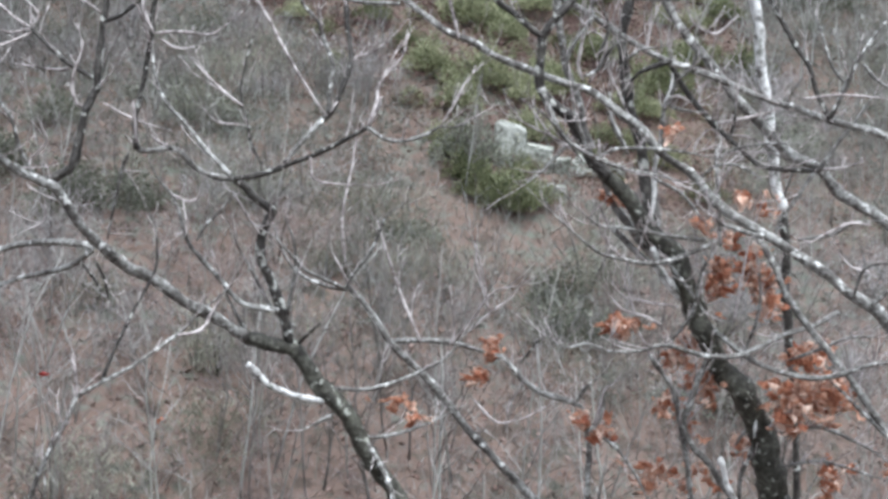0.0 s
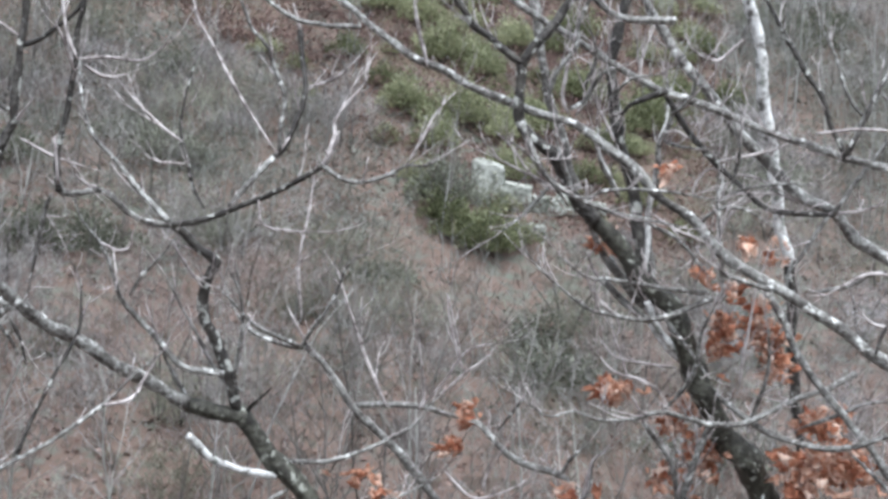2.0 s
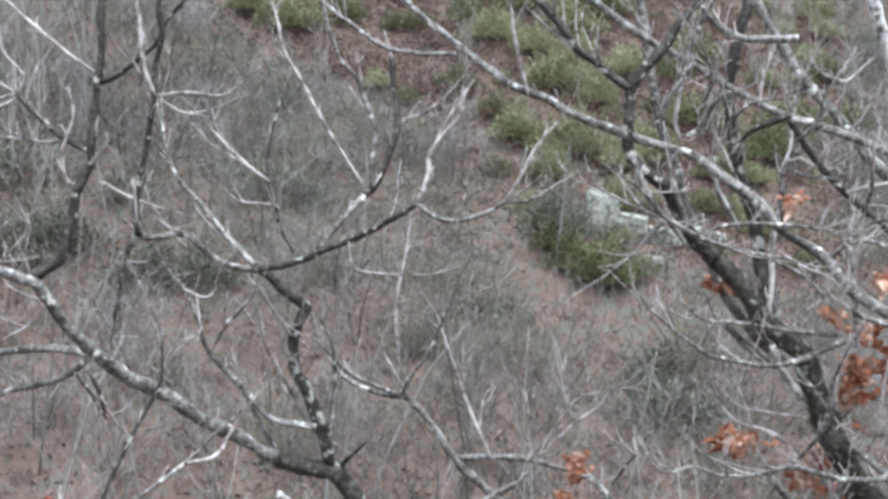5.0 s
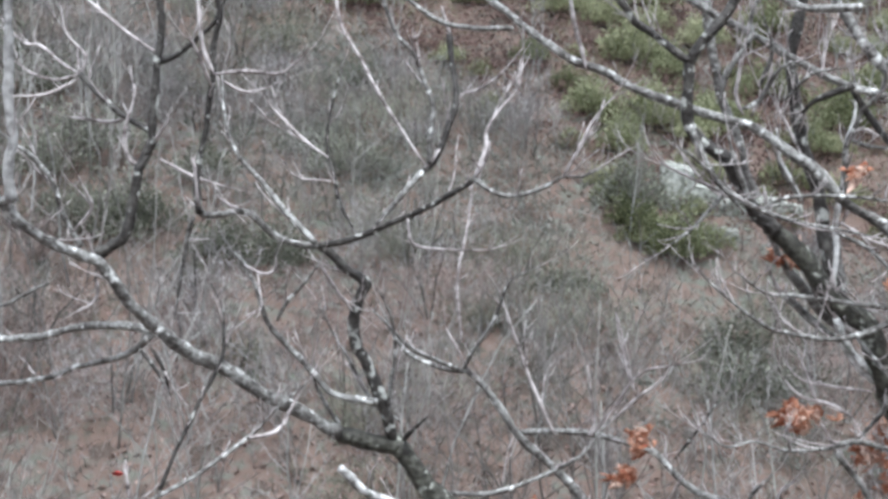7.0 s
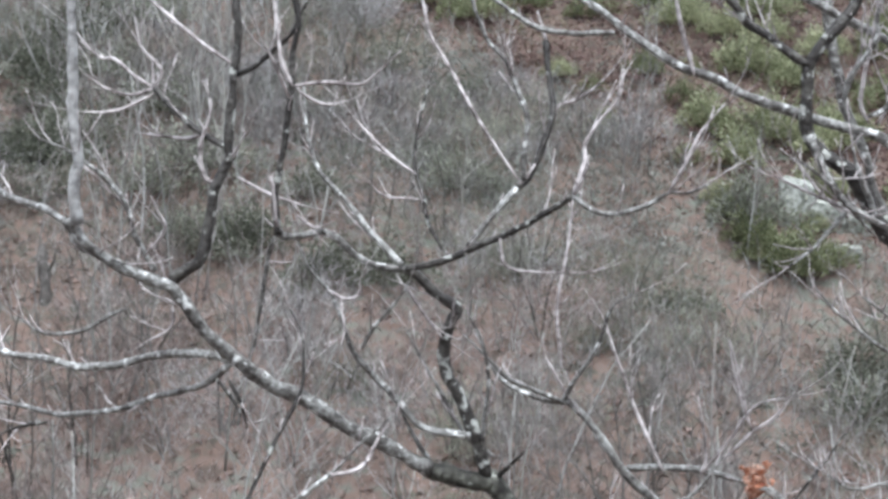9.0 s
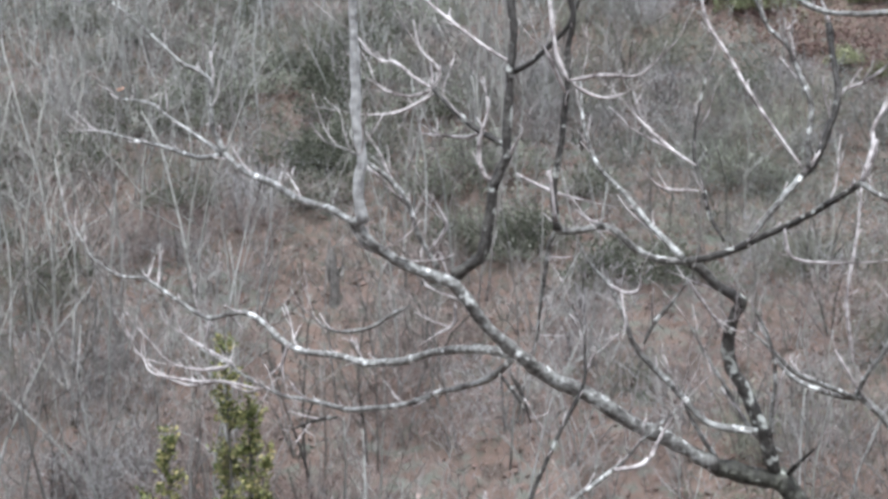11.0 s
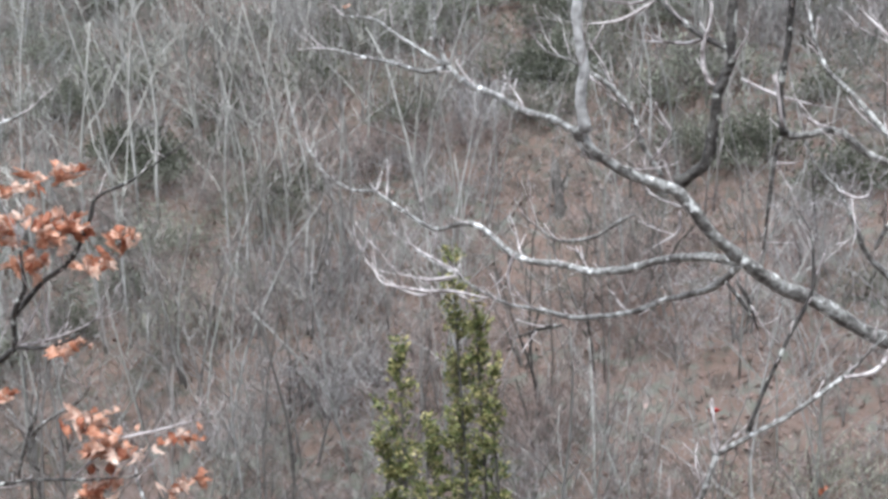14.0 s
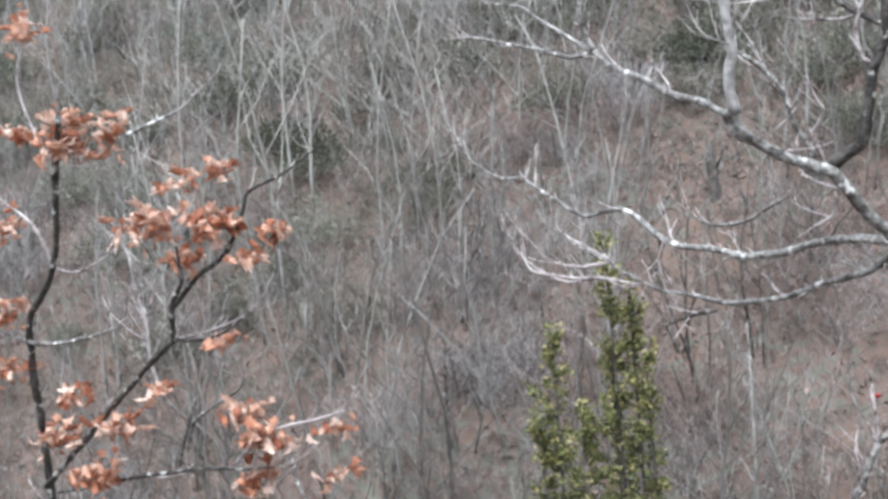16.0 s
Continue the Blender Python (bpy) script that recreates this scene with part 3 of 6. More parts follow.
grow(STEM, "branch", LICHEN_BARK, 0.0077, 0.0034, (-0.396, 6, -1.02), (-0.366, 5.98, -0.956), (-0.296, 5.96, -0.848), (-0.238, 5.92, -0.703), (-0.17, 5.9, -0.655))
grow(STEM, "twig", LICHEN_BARK, 0.0056, 0.0035, (-0.393, 6, -1.01), (-0.434, 6, -0.932), (-0.463, 6, -0.882))
grow(STEM, "twig", LICHEN_BARK, 0.0056, 0.0036, (-0.408, 6, -0.921), (-0.431, 6.04, -0.726), (-0.4, 6.08, -0.488), (-0.391, 6.1, -0.369))
grow(STEM, "branch", LICHEN_BARK, 0.0098, 0.0055, (-0.195, 6.05, -1.25), (0.0216, 6.03, -1.24), (0.167, 6.01, -1.26), (0.289, 6, -1.3))
grow(STEM, "twig", LICHEN_BARK, 0.0056, 0.0034, (0.0469, 6, -1.25), (0.132, 5.97, -1.13), (0.214, 5.93, -1), (0.317, 5.9, -0.961))
grow(STEM, "twig", LICHEN_BARK, 0.0056, 0.0035, (0.0469, 6, -1.25), (0.0644, 6, -1.18), (0.035, 6, -0.992))
grow(STEM, "twig", LICHEN_BARK, 0.0056, 0.0036, (-0.0719, 6, -1.25), (-0.158, 6.04, -1.08), (-0.236, 6.07, -0.886), (-0.292, 6.1, -0.75))
grow(STEM, "twig", LICHEN_BARK, 0.0044, 0.0024, (0.187, 5.9, -1.03), (0.164, 5.9, -0.919), (0.131, 5.9, -0.793))
grow(SHOOT, "trunk", LICHEN_BARK, 0.0106, 0.0097, (0.659, 5.9, -1.89), (0.656, 5.93, -1.65), (0.624, 5.95, -1.51), (0.572, 5.95, -1.45), (0.415, 5.97, -1.41), (0.289, 5.99, -1.3), (0.24, 6, -1.28))
grow(SHOOT, "twig", LICHEN_BARK, 0.0067, 0.0042, (0.584, 5.9, -1.44), (0.611, 5.9, -1.38), (0.67, 5.9, -1.32))
grow(SHOOT, "twig", LICHEN_BARK, 0.0067, 0.0042, (0.643, 5.9, -1.57), (0.69, 5.9, -1.5), (0.699, 5.9, -1.39), (0.738, 5.9, -1.34))
grow(SHOOT, "twig", LICHEN_BARK, 0.0067, 0.0042, (0.659, 5.9, -1.56), (0.755, 5.87, -1.61), (0.854, 5.83, -1.73), (0.904, 5.8, -1.82))
grow(SAPLING, "trunk", LICHEN_BARK, 0.0064, 0.0039, (-1.27, 5, -1.3), (-1.19, 5.03, -1.25), (-1.08, 5.07, -1.19), (-0.942, 5.13, -1.08), (-0.865, 5.16, -0.999), (-0.779, 5.2, -0.92))
grow(SAPLING, "branch", LICHEN_BARK, 0.0056, 0.0039, (-0.935, 5.1, -1.08), (-0.858, 5.13, -1.06), (-0.823, 5.17, -0.997), (-0.788, 5.2, -0.926))
grow(SAPLING, "branch", DARK_BARK, 0.0056, 0.0030, (-1.18, 5, -1.23), (-1.14, 5.04, -1.12), (-1.09, 5.08, -0.992), (-1.03, 5.13, -0.862), (-1.03, 5.16, -0.765), (-1.04, 5.18, -0.7), (-1.08, 5.2, -0.636))
grow(SAPLING, "twig", LICHEN_BARK, 0.0039, 0.0021, (-1.04, 5.2, -0.828), (-1.01, 5.2, -0.754))
grow(RIGHT_OAK, "trunk", MOSSY_BARK, 0.0651, 0.0269, (1.51, 5.9, -1.92), (1.43, 5.86, -1.76), (1.36, 5.82, -1.56), (1.27, 5.77, -1.38), (1.17, 5.74, -1.24), (1.06, 5.7, -1.12), (1, 5.67, -1), (0.94, 5.63, -0.838), (0.861, 5.6, -0.737), (0.771, 5.57, -0.638), (0.683, 5.53, -0.54), (0.586, 5.5, -0.449))
grow(RIGHT_OAK, "trunk", DARK_BARK, 0.0258, 0.0164, (0.609, 5.5, -0.465), (0.538, 5.49, -0.393), (0.484, 5.48, -0.31), (0.445, 5.48, -0.241), (0.383, 5.47, -0.198), (0.329, 5.47, -0.127), (0.322, 5.46, -0.032), (0.322, 5.45, 0.0623))
grow(RIGHT_OAK, "branch", DARK_BARK, 0.0175, 0.0108, (0.32, 5.45, 0.0517), (0.351, 5.45, 0.106), (0.409, 5.46, 0.187), (0.467, 5.47, 0.269), (0.617, 5.48, 0.457), (0.732, 5.5, 0.659))
grow(RIGHT_OAK, "branch", DARK_BARK, 0.0101, 0.0088, (0.322, 5.45, 0.056), (0.244, 5.44, 0.11), (0.156, 5.44, 0.166), (0.111, 5.43, 0.226), (-0.0443, 5.42, 0.375), (-0.257, 5.4, 0.533))
grow(RIGHT_OAK, "branch", DARK_BARK, 0.0260, 0.0163, (0.921, 5.75, -0.789), (0.832, 5.76, -0.659), (0.798, 5.77, -0.547), (0.771, 5.79, -0.414), (0.739, 5.8, -0.28), (0.697, 5.81, -0.148), (0.664, 5.83, 0.0074), (0.667, 5.84, 0.142), (0.698, 5.85, 0.278), (0.747, 5.88, 0.522), (0.75, 5.9, 0.784))
grow(RIGHT_OAK, "branch", LICHEN_BARK, 0.0234, 0.0089, (0.881, 5.7, -0.807), (0.793, 5.67, -0.75), (0.7, 5.62, -0.637), (0.636, 5.58, -0.56), (0.593, 5.55, -0.471))
grow(RIGHT_OAK, "branch", LICHEN_BARK, 0.0142, 0.0094, (0.97, 5.8, -0.887), (0.872, 5.84, -0.735), (0.84, 5.88, -0.556), (0.835, 5.9, -0.465))
grow(RIGHT_OAK, "branch", LICHEN_BARK, 0.0090, 0.0048, (0.329, 5.45, -0.137), (0.373, 5.42, -0.239), (0.43, 5.4, -0.319), (0.527, 5.38, -0.374), (0.632, 5.35, -0.408), (0.776, 5.32, -0.428), (0.848, 5.3, -0.443))
grow(RIGHT_OAK, "branch", LICHEN_BARK, 0.0086, 0.0036, (1.03, 5.6, -0.712), (0.897, 5.53, -0.762), (0.781, 5.47, -0.778), (0.641, 5.4, -0.754), (0.548, 5.34, -0.709), (0.43, 5.27, -0.621), (0.348, 5.2, -0.531))
grow(RIGHT_OAK, "branch", LICHEN_BARK, 0.0074, 0.0037, (1.01, 5.6, -0.694), (0.844, 5.51, -0.671), (0.656, 5.41, -0.637), (0.564, 5.36, -0.625), (0.47, 5.3, -0.56))
grow(RIGHT_OAK, "branch", LICHEN_BARK, 0.0096, 0.0038, (1.58, 5.7, -0.961), (1.48, 5.66, -1.02), (1.34, 5.62, -1.06), (1.18, 5.56, -1.13), (1.04, 5.52, -1.13), (0.87, 5.46, -1.09), (0.758, 5.43, -1.11), (0.645, 5.39, -1.11), (0.554, 5.36, -1.08), (0.467, 5.33, -1.09), (0.395, 5.3, -1.05))
grow(RIGHT_OAK, "branch", LICHEN_BARK, 0.0096, 0.0071, (1.06, 5.7, -1.05), (1.17, 5.63, -1.12), (1.27, 5.57, -1.17), (1.41, 5.49, -1.19), (1.52, 5.42, -1.16), (1.63, 5.36, -1.1), (1.72, 5.3, -1.06))
grow(RIGHT_OAK, "branch", LICHEN_BARK, 0.0113, 0.0091, (1.27, 5.8, -1.82), (1.14, 5.75, -1.64), (1.04, 5.71, -1.54), (1, 5.68, -1.43), (1.03, 5.64, -1.29), (1.06, 5.6, -1.13))
grow(RIGHT_OAK, "branch", LICHEN_BARK, 0.0100, 0.0075, (1.08, 5.8, -1.83), (1.04, 5.75, -1.65), (0.991, 5.7, -1.47), (0.936, 5.65, -1.3), (0.827, 5.6, -1.16))
grow(RIGHT_OAK, "branch", LICHEN_BARK, 0.0092, 0.0049, (0.541, 5.5, -0.426), (0.498, 5.46, -0.318), (0.47, 5.43, -0.254), (0.44, 5.4, -0.171))
grow(RIGHT_OAK, "twig", LICHEN_BARK, 0.0072, 0.0037, (0.419, 5.5, -0.069), (0.434, 5.49, 0.0167), (0.499, 5.47, 0.126), (0.503, 5.46, 0.209), (0.594, 5.43, 0.42), (0.646, 5.4, 0.643))
grow(RIGHT_OAK, "twig", LICHEN_BARK, 0.0072, 0.0037, (0.485, 5.5, -0.0863), (0.534, 5.48, -0.0616), (0.586, 5.43, 0.0365), (0.654, 5.4, 0.0614))
grow(RIGHT_OAK, "twig", LICHEN_BARK, 0.0075, 0.0039, (0.702, 5.7, -0.388), (0.631, 5.64, -0.277), (0.6, 5.6, -0.212))
grow(RIGHT_OAK, "twig", LICHEN_BARK, 0.0091, 0.0050, (0.834, 5.7, -0.358), (0.827, 5.66, -0.201), (0.858, 5.63, -0.0884), (0.821, 5.6, 0.0399))
grow(RIGHT_OAK, "twig", LICHEN_BARK, 0.0063, 0.0039, (0.842, 5.7, -0.179), (0.893, 5.66, -0.197), (0.972, 5.6, -0.2))
grow(RIGHT_OAK, "twig", LICHEN_BARK, 0.0061, 0.0037, (0.508, 5.5, -0.406), (0.394, 5.39, -0.278), (0.289, 5.3, -0.196))
grow(RIGHT_OAK, "twig", LICHEN_BARK, 0.0063, 0.0039, (0.865, 5.6, -0.782), (0.942, 5.55, -0.87), (1.01, 5.5, -0.957))
grow(RIGHT_OAK, "twig", LICHEN_BARK, 0.0079, 0.0054, (1.25, 5.85, -1.57), (1.3, 5.82, -1.43), (1.26, 5.8, -1.34))
grow(RIGHT_OAK, "twig", LICHEN_BARK, 0.0092, 0.0054, (1.28, 5.85, -1.81), (1.28, 5.83, -1.69), (1.31, 5.82, -1.56), (1.31, 5.8, -1.43))
grow(RIGHT_OAK, "twig", LICHEN_BARK, 0.0061, 0.0038, (0.531, 5.5, -0.427), (0.62, 5.48, -0.355), (0.828, 5.44, -0.339), (1.02, 5.4, -0.368))
grow(RIGHT_OAK, "twig", LICHEN_BARK, 0.0074, 0.0038, (1.07, 5.6, -0.713), (1.04, 5.56, -0.533), (1.02, 5.54, -0.4), (1, 5.5, -0.226))
grow(RIGHT_OAK, "twig", LICHEN_BARK, 0.0062, 0.0038, (1.03, 5.6, -0.383), (1.09, 5.58, -0.334), (1.19, 5.54, -0.304), (1.33, 5.5, -0.296))
grow(RIGHT_OAK, "twig", PALE_BARK, 0.0112, 0.0093, (1.27, 5.75, -1.81), (1.21, 5.73, -1.71), (1.16, 5.7, -1.59))
grow(RIGHT_OAK, "twig", PALE_BARK, 0.0114, 0.0089, (0.919, 5.6, -0.902), (0.841, 5.57, -0.813), (0.798, 5.55, -0.723))
grow(RIGHT_OAK, "twig", LICHEN_BARK, 0.0075, 0.0038, (0.891, 5.6, -1.12), (0.969, 5.53, -0.976), (0.98, 5.47, -0.832), (1.01, 5.4, -0.689))
grow(RIGHT_OAK, "twig", LICHEN_BARK, 0.0063, 0.0038, (1.19, 5.6, -1.16), (1.22, 5.5, -0.956), (1.19, 5.4, -0.765))
grow(RIGHT_OAK, "twig", LICHEN_BARK, 0.0077, 0.0040, (1.39, 5.7, -1.47), (1.53, 5.63, -1.42), (1.68, 5.56, -1.46), (1.78, 5.5, -1.51))
grow(RIGHT_OAK, "twig", LICHEN_BARK, 0.0065, 0.0040, (1.41, 5.7, -1.61), (1.53, 5.64, -1.56), (1.65, 5.59, -1.57), (1.83, 5.5, -1.6))
grow(RIGHT_OAK, "twig", LICHEN_BARK, 0.0063, 0.0038, (1.38, 5.6, -1.15), (1.48, 5.53, -1.08), (1.56, 5.46, -1.02), (1.65, 5.4, -0.999))
grow(RIGHT_OAK, "twig", LICHEN_BARK, 0.0062, 0.0038, (0.487, 5.6, -0.306), (0.368, 5.48, -0.434), (0.282, 5.4, -0.497))
grow(RIGHT_OAK, "twig", LICHEN_BARK, 0.0060, 0.0037, (0.533, 5.5, -0.0197), (0.563, 5.45, 0.0873), (0.53, 5.4, 0.188))
grow(RIGHT_OAK, "twig", LICHEN_BARK, 0.0061, 0.0037, (0.611, 5.5, -0.0574), (0.684, 5.45, 0.0215), (0.772, 5.4, 0.0373))
grow(RIGHT_OAK, "twig", LICHEN_BARK, 0.0062, 0.0039, (0.795, 5.6, -0.463), (0.903, 5.55, -0.518), (0.99, 5.5, -0.617))
grow(RIGHT_OAK, "twig", LICHEN_BARK, 0.0062, 0.0039, (0.951, 5.6, -0.476), (1.02, 5.57, -0.403), (1.11, 5.54, -0.395), (1.21, 5.5, -0.451))
grow(RIGHT_OAK, "twig", LICHEN_BARK, 0.0062, 0.0038, (0.853, 5.6, -0.0878), (0.906, 5.55, -0.0191), (0.91, 5.5, 0.0878))
grow(RIGHT_OAK, "twig", LICHEN_BARK, 0.0062, 0.0038, (1.07, 5.6, -0.315), (1.08, 5.55, -0.202), (1.04, 5.5, -0.0951))
grow(LEANER, "trunk", LICHEN_BARK, 0.0294, 0.0225, (2.11, 5.4, -1.24), (1.93, 5.42, -1.12), (1.8, 5.43, -1.05), (1.74, 5.43, -1), (1.66, 5.44, -0.908), (1.54, 5.45, -0.85))
grow(LEANER, "limb", LICHEN_BARK, 0.0214, 0.0090, (1.54, 5.45, -0.85), (1.43, 5.46, -0.77), (1.32, 5.46, -0.701), (1.18, 5.47, -0.623), (1.04, 5.47, -0.545), (0.929, 5.48, -0.444), (0.815, 5.48, -0.365), (0.701, 5.49, -0.265), (0.565, 5.5, -0.166), (0.433, 5.5, -0.111), (0.302, 5.51, -0.0762), (0.171, 5.51, -0.0311), (0.0612, 5.52, 0.0152), (-0.0484, 5.52, 0.0615), (-0.182, 5.53, 0.148), (-0.271, 5.53, 0.217), (-0.444, 5.54, 0.351), (-0.68, 5.55, 0.493))
grow(LEANER, "branch", LICHEN_BARK, 0.0068, 0.0041, (-0.217, 5.5, 0.144), (-0.332, 5.51, 0.14), (-0.439, 5.53, 0.159), (-0.549, 5.54, 0.228), (-0.605, 5.55, 0.272), (-0.757, 5.57, 0.385), (-0.967, 5.6, 0.51))
grow(LEANER, "twig", LICHEN_BARK, 0.0058, 0.0031, (0.0121, 5.5, 0.024), (-0.00732, 5.5, 0.0958), (-0.0362, 5.5, 0.198), (-0.0468, 5.5, 0.266), (-0.0753, 5.5, 0.449), (-0.145, 5.5, 0.646))
grow(LEANER, "branch", LICHEN_BARK, 0.0091, 0.0049, (1.2, 5.45, -0.652), (1.08, 5.42, -0.619), (1.03, 5.41, -0.603), (1, 5.4, -0.561))
grow(LEANER, "branch", LICHEN_BARK, 0.0112, 0.0098, (1.81, 5.4, -1.48), (1.7, 5.44, -1.33), (1.6, 5.47, -1.2), (1.47, 5.51, -1.05), (1.35, 5.55, -0.912), (1.28, 5.58, -0.765), (1.22, 5.6, -0.671))
grow(LEANER, "branch", LICHEN_BARK, 0.0085, 0.0062, (1.81, 5.4, -1.46), (1.66, 5.45, -1.32), (1.53, 5.5, -1.21))
grow(LEANER, "branch", LICHEN_BARK, 0.0083, 0.0049, (1.62, 5.4, -0.881), (1.67, 5.37, -0.818), (1.75, 5.33, -0.763), (1.81, 5.3, -0.713))
grow(LEANER, "limb", LICHEN_BARK, 0.0243, 0.0137, (2, 5.6, -0.792), (1.84, 5.62, -0.67), (1.68, 5.64, -0.57), (1.56, 5.65, -0.511), (1.45, 5.66, -0.408), (1.33, 5.67, -0.348), (1.19, 5.69, -0.225), (1.09, 5.7, -0.12), (0.999, 5.72, -0.0157), (0.879, 5.73, 0.109), (0.806, 5.74, 0.215), (0.756, 5.75, 0.299), (0.642, 5.77, 0.503), (0.468, 5.8, 0.722))
grow(LEANER, "branch", LICHEN_BARK, 0.0108, 0.0093, (1.92, 5.5, -0.343), (1.76, 5.52, -0.289), (1.61, 5.53, -0.234), (1.44, 5.55, -0.202), (1.29, 5.56, -0.158), (1.13, 5.57, -0.113), (0.98, 5.59, -0.0583), (0.826, 5.6, -0.0138), (0.693, 5.62, 0.0428), (0.557, 5.63, 0.121), (0.423, 5.64, 0.188), (0.332, 5.65, 0.248), (0.141, 5.67, 0.366), (-0.117, 5.7, 0.492))
grow(LEANER, "branch", DARK_BARK, 0.0089, 0.0074, (0.833, 5.65, -0.0204), (0.907, 5.64, -0.129), (1, 5.63, -0.233), (1.1, 5.62, -0.315), (1.21, 5.61, -0.395), (1.41, 5.6, -0.404))
grow(LEANER, "branch", LICHEN_BARK, 0.0085, 0.0049, (1.42, 5.6, -0.408), (1.48, 5.56, -0.288), (1.56, 5.52, -0.15), (1.59, 5.5, -0.0834))
grow(LEANER, "branch", LICHEN_BARK, 0.0074, 0.0051, (1.41, 5.6, -0.409), (1.33, 5.6, -0.542), (1.29, 5.6, -0.611), (1.29, 5.6, -0.768))
grow(LEANER, "branch", DARK_BARK, 0.0087, 0.0061, (1.43, 5.5, -0.196), (1.37, 5.51, -0.0972), (1.33, 5.52, 0.00698), (1.28, 5.53, 0.068), (1.2, 5.54, 0.19), (1.14, 5.55, 0.293), (1.03, 5.57, 0.491), (0.862, 5.6, 0.703))
grow(LEANER, "branch", DARK_BARK, 0.0088, 0.0062, (0.818, 5.55, -0.00723), (0.717, 5.58, -0.0524), (0.679, 5.6, -0.0983))
grow(LEANER, "branch", LICHEN_BARK, 0.0087, 0.0048, (1.43, 5.5, -0.189), (1.47, 5.47, -0.0683), (1.5, 5.45, 0.0394), (1.56, 5.43, 0.147), (1.64, 5.4, 0.235))
grow(LEANER, "twig", LICHEN_BARK, 0.0061, 0.0038, (1.53, 5.5, 0.0192), (1.58, 5.47, -0.0407), (1.66, 5.42, -0.0938), (1.71, 5.4, -0.094))
grow(LEANER, "twig", LICHEN_BARK, 0.0061, 0.0038, (1.48, 5.5, -0.0686), (1.41, 5.5, 0.0121), (1.36, 5.5, 0.136), (1.3, 5.5, 0.238))
grow(LEANER, "twig", LICHEN_BARK, 0.0049, 0.0026, (1.29, 5.4, -0.123), (1.41, 5.37, -0.103), (1.54, 5.33, -0.101), (1.66, 5.3, -0.11))
grow(LEANER, "twig", LICHEN_BARK, 0.0074, 0.0039, (1.37, 5.6, -0.673), (1.49, 5.56, -0.639), (1.56, 5.53, -0.586), (1.66, 5.5, -0.566))
grow(LEANER, "branch", LICHEN_BARK, 0.0098, 0.0062, (0.834, 5.6, 0.222), (0.766, 5.59, 0.221), (0.669, 5.58, 0.22), (0.598, 5.57, 0.253), (0.537, 5.56, 0.306), (0.494, 5.55, 0.358), (0.365, 5.53, 0.505), (0.184, 5.5, 0.659))
grow(LEANER, "twig", LICHEN_BARK, 0.0061, 0.0037, (1.55, 5.4, -0.852), (1.57, 5.35, -0.734), (1.66, 5.3, -0.7))
grow(PALE_TREE, "trunk", PALE_BARK, 0.0253, 0.0211, (1.51, 6.5, -0.67), (1.5, 6.49, -0.619), (1.47, 6.49, -0.555), (1.42, 6.46, -0.327), (1.38, 6.44, -0.152), (1.34, 6.42, 0.02), (1.31, 6.4, 0.166), (1.27, 6.38, 0.31), (1.22, 6.37, 0.427), (1.16, 6.34, 0.677), (1.03, 6.3, 0.941))
grow(PALE_TREE, "branch", DARK_BARK, 0.0119, 0.0185, (1.73, 6.6, -2.14), (1.65, 6.56, -1.5), (1.58, 6.53, -1.13), (1.55, 6.51, -0.851), (1.51, 6.5, -0.652))
grow(LEAFY, "trunk", DARK_BARK, 0.0120, 0.0082, (-4.26, 4.5, -1.7), (-4.23, 4.48, -1.47), (-4.2, 4.46, -1.29), (-4.18, 4.44, -1.12), (-4.14, 4.43, -0.964), (-4.05, 4.42, -0.877), (-3.94, 4.41, -0.77), (-3.86, 4.39, -0.608), (-3.8, 4.37, -0.412), (-3.72, 4.35, -0.224))
grow(LEAFY, "branch", DARK_BARK, 0.0096, 0.0078, (-4.22, 4.45, -1.59), (-4.01, 4.44, -1.44), (-3.78, 4.43, -1.27), (-3.55, 4.41, -1.11), (-3.36, 4.4, -0.979))
grow(LEAFY, "branch", DARK_BARK, 0.0074, 0.0050, (-3.36, 4.4, -0.979), (-3.32, 4.38, -0.861), (-3.25, 4.37, -0.783), (-3.24, 4.36, -0.727), (-3.23, 4.35, -0.652))
grow(LEAFY, "branch", DARK_BARK, 0.0071, 0.0030, (-3.34, 4.4, -0.875), (-3.24, 4.43, -0.777), (-3.14, 4.46, -0.707), (-3.07, 4.49, -0.587), (-3.05, 4.51, -0.519), (-2.94, 4.54, -0.471), (-2.84, 4.57, -0.416), (-2.72, 4.6, -0.347))
grow(LEAFY, "branch", DARK_BARK, 0.0062, 0.0030, (-3.36, 4.4, -0.979), (-3.18, 4.36, -0.961), (-3.04, 4.34, -0.92), (-2.89, 4.3, -0.845))
grow(LEAFY, "twig", LICHEN_BARK, 0.0062, 0.0035, (-3.39, 4.4, -1.21), (-3.53, 4.43, -1.13), (-3.58, 4.47, -1.01), (-3.62, 4.52, -0.862), (-3.72, 4.56, -0.716), (-3.8, 4.6, -0.584))
grow(LEAFY, "twig", LICHEN_BARK, 0.0069, 0.0034, (-4.35, 4.4, -0.977), (-4.13, 4.43, -1.04), (-3.91, 4.45, -1.02), (-3.69, 4.48, -0.965), (-3.51, 4.5, -0.904))
grow(LEAFY, "twig", LICHEN_BARK, 0.0060, 0.0033, (-3.4, 4.35, -0.309), (-3.39, 4.39, -0.293), (-3.35, 4.51, -0.257), (-3.33, 4.6, -0.213))
grow(LEAFY, "twig", LICHEN_BARK, 0.0064, 0.0032, (-3.47, 4.45, -1.43), (-3.39, 4.43, -1.3), (-3.31, 4.42, -1.17), (-3.26, 4.4, -1.05))
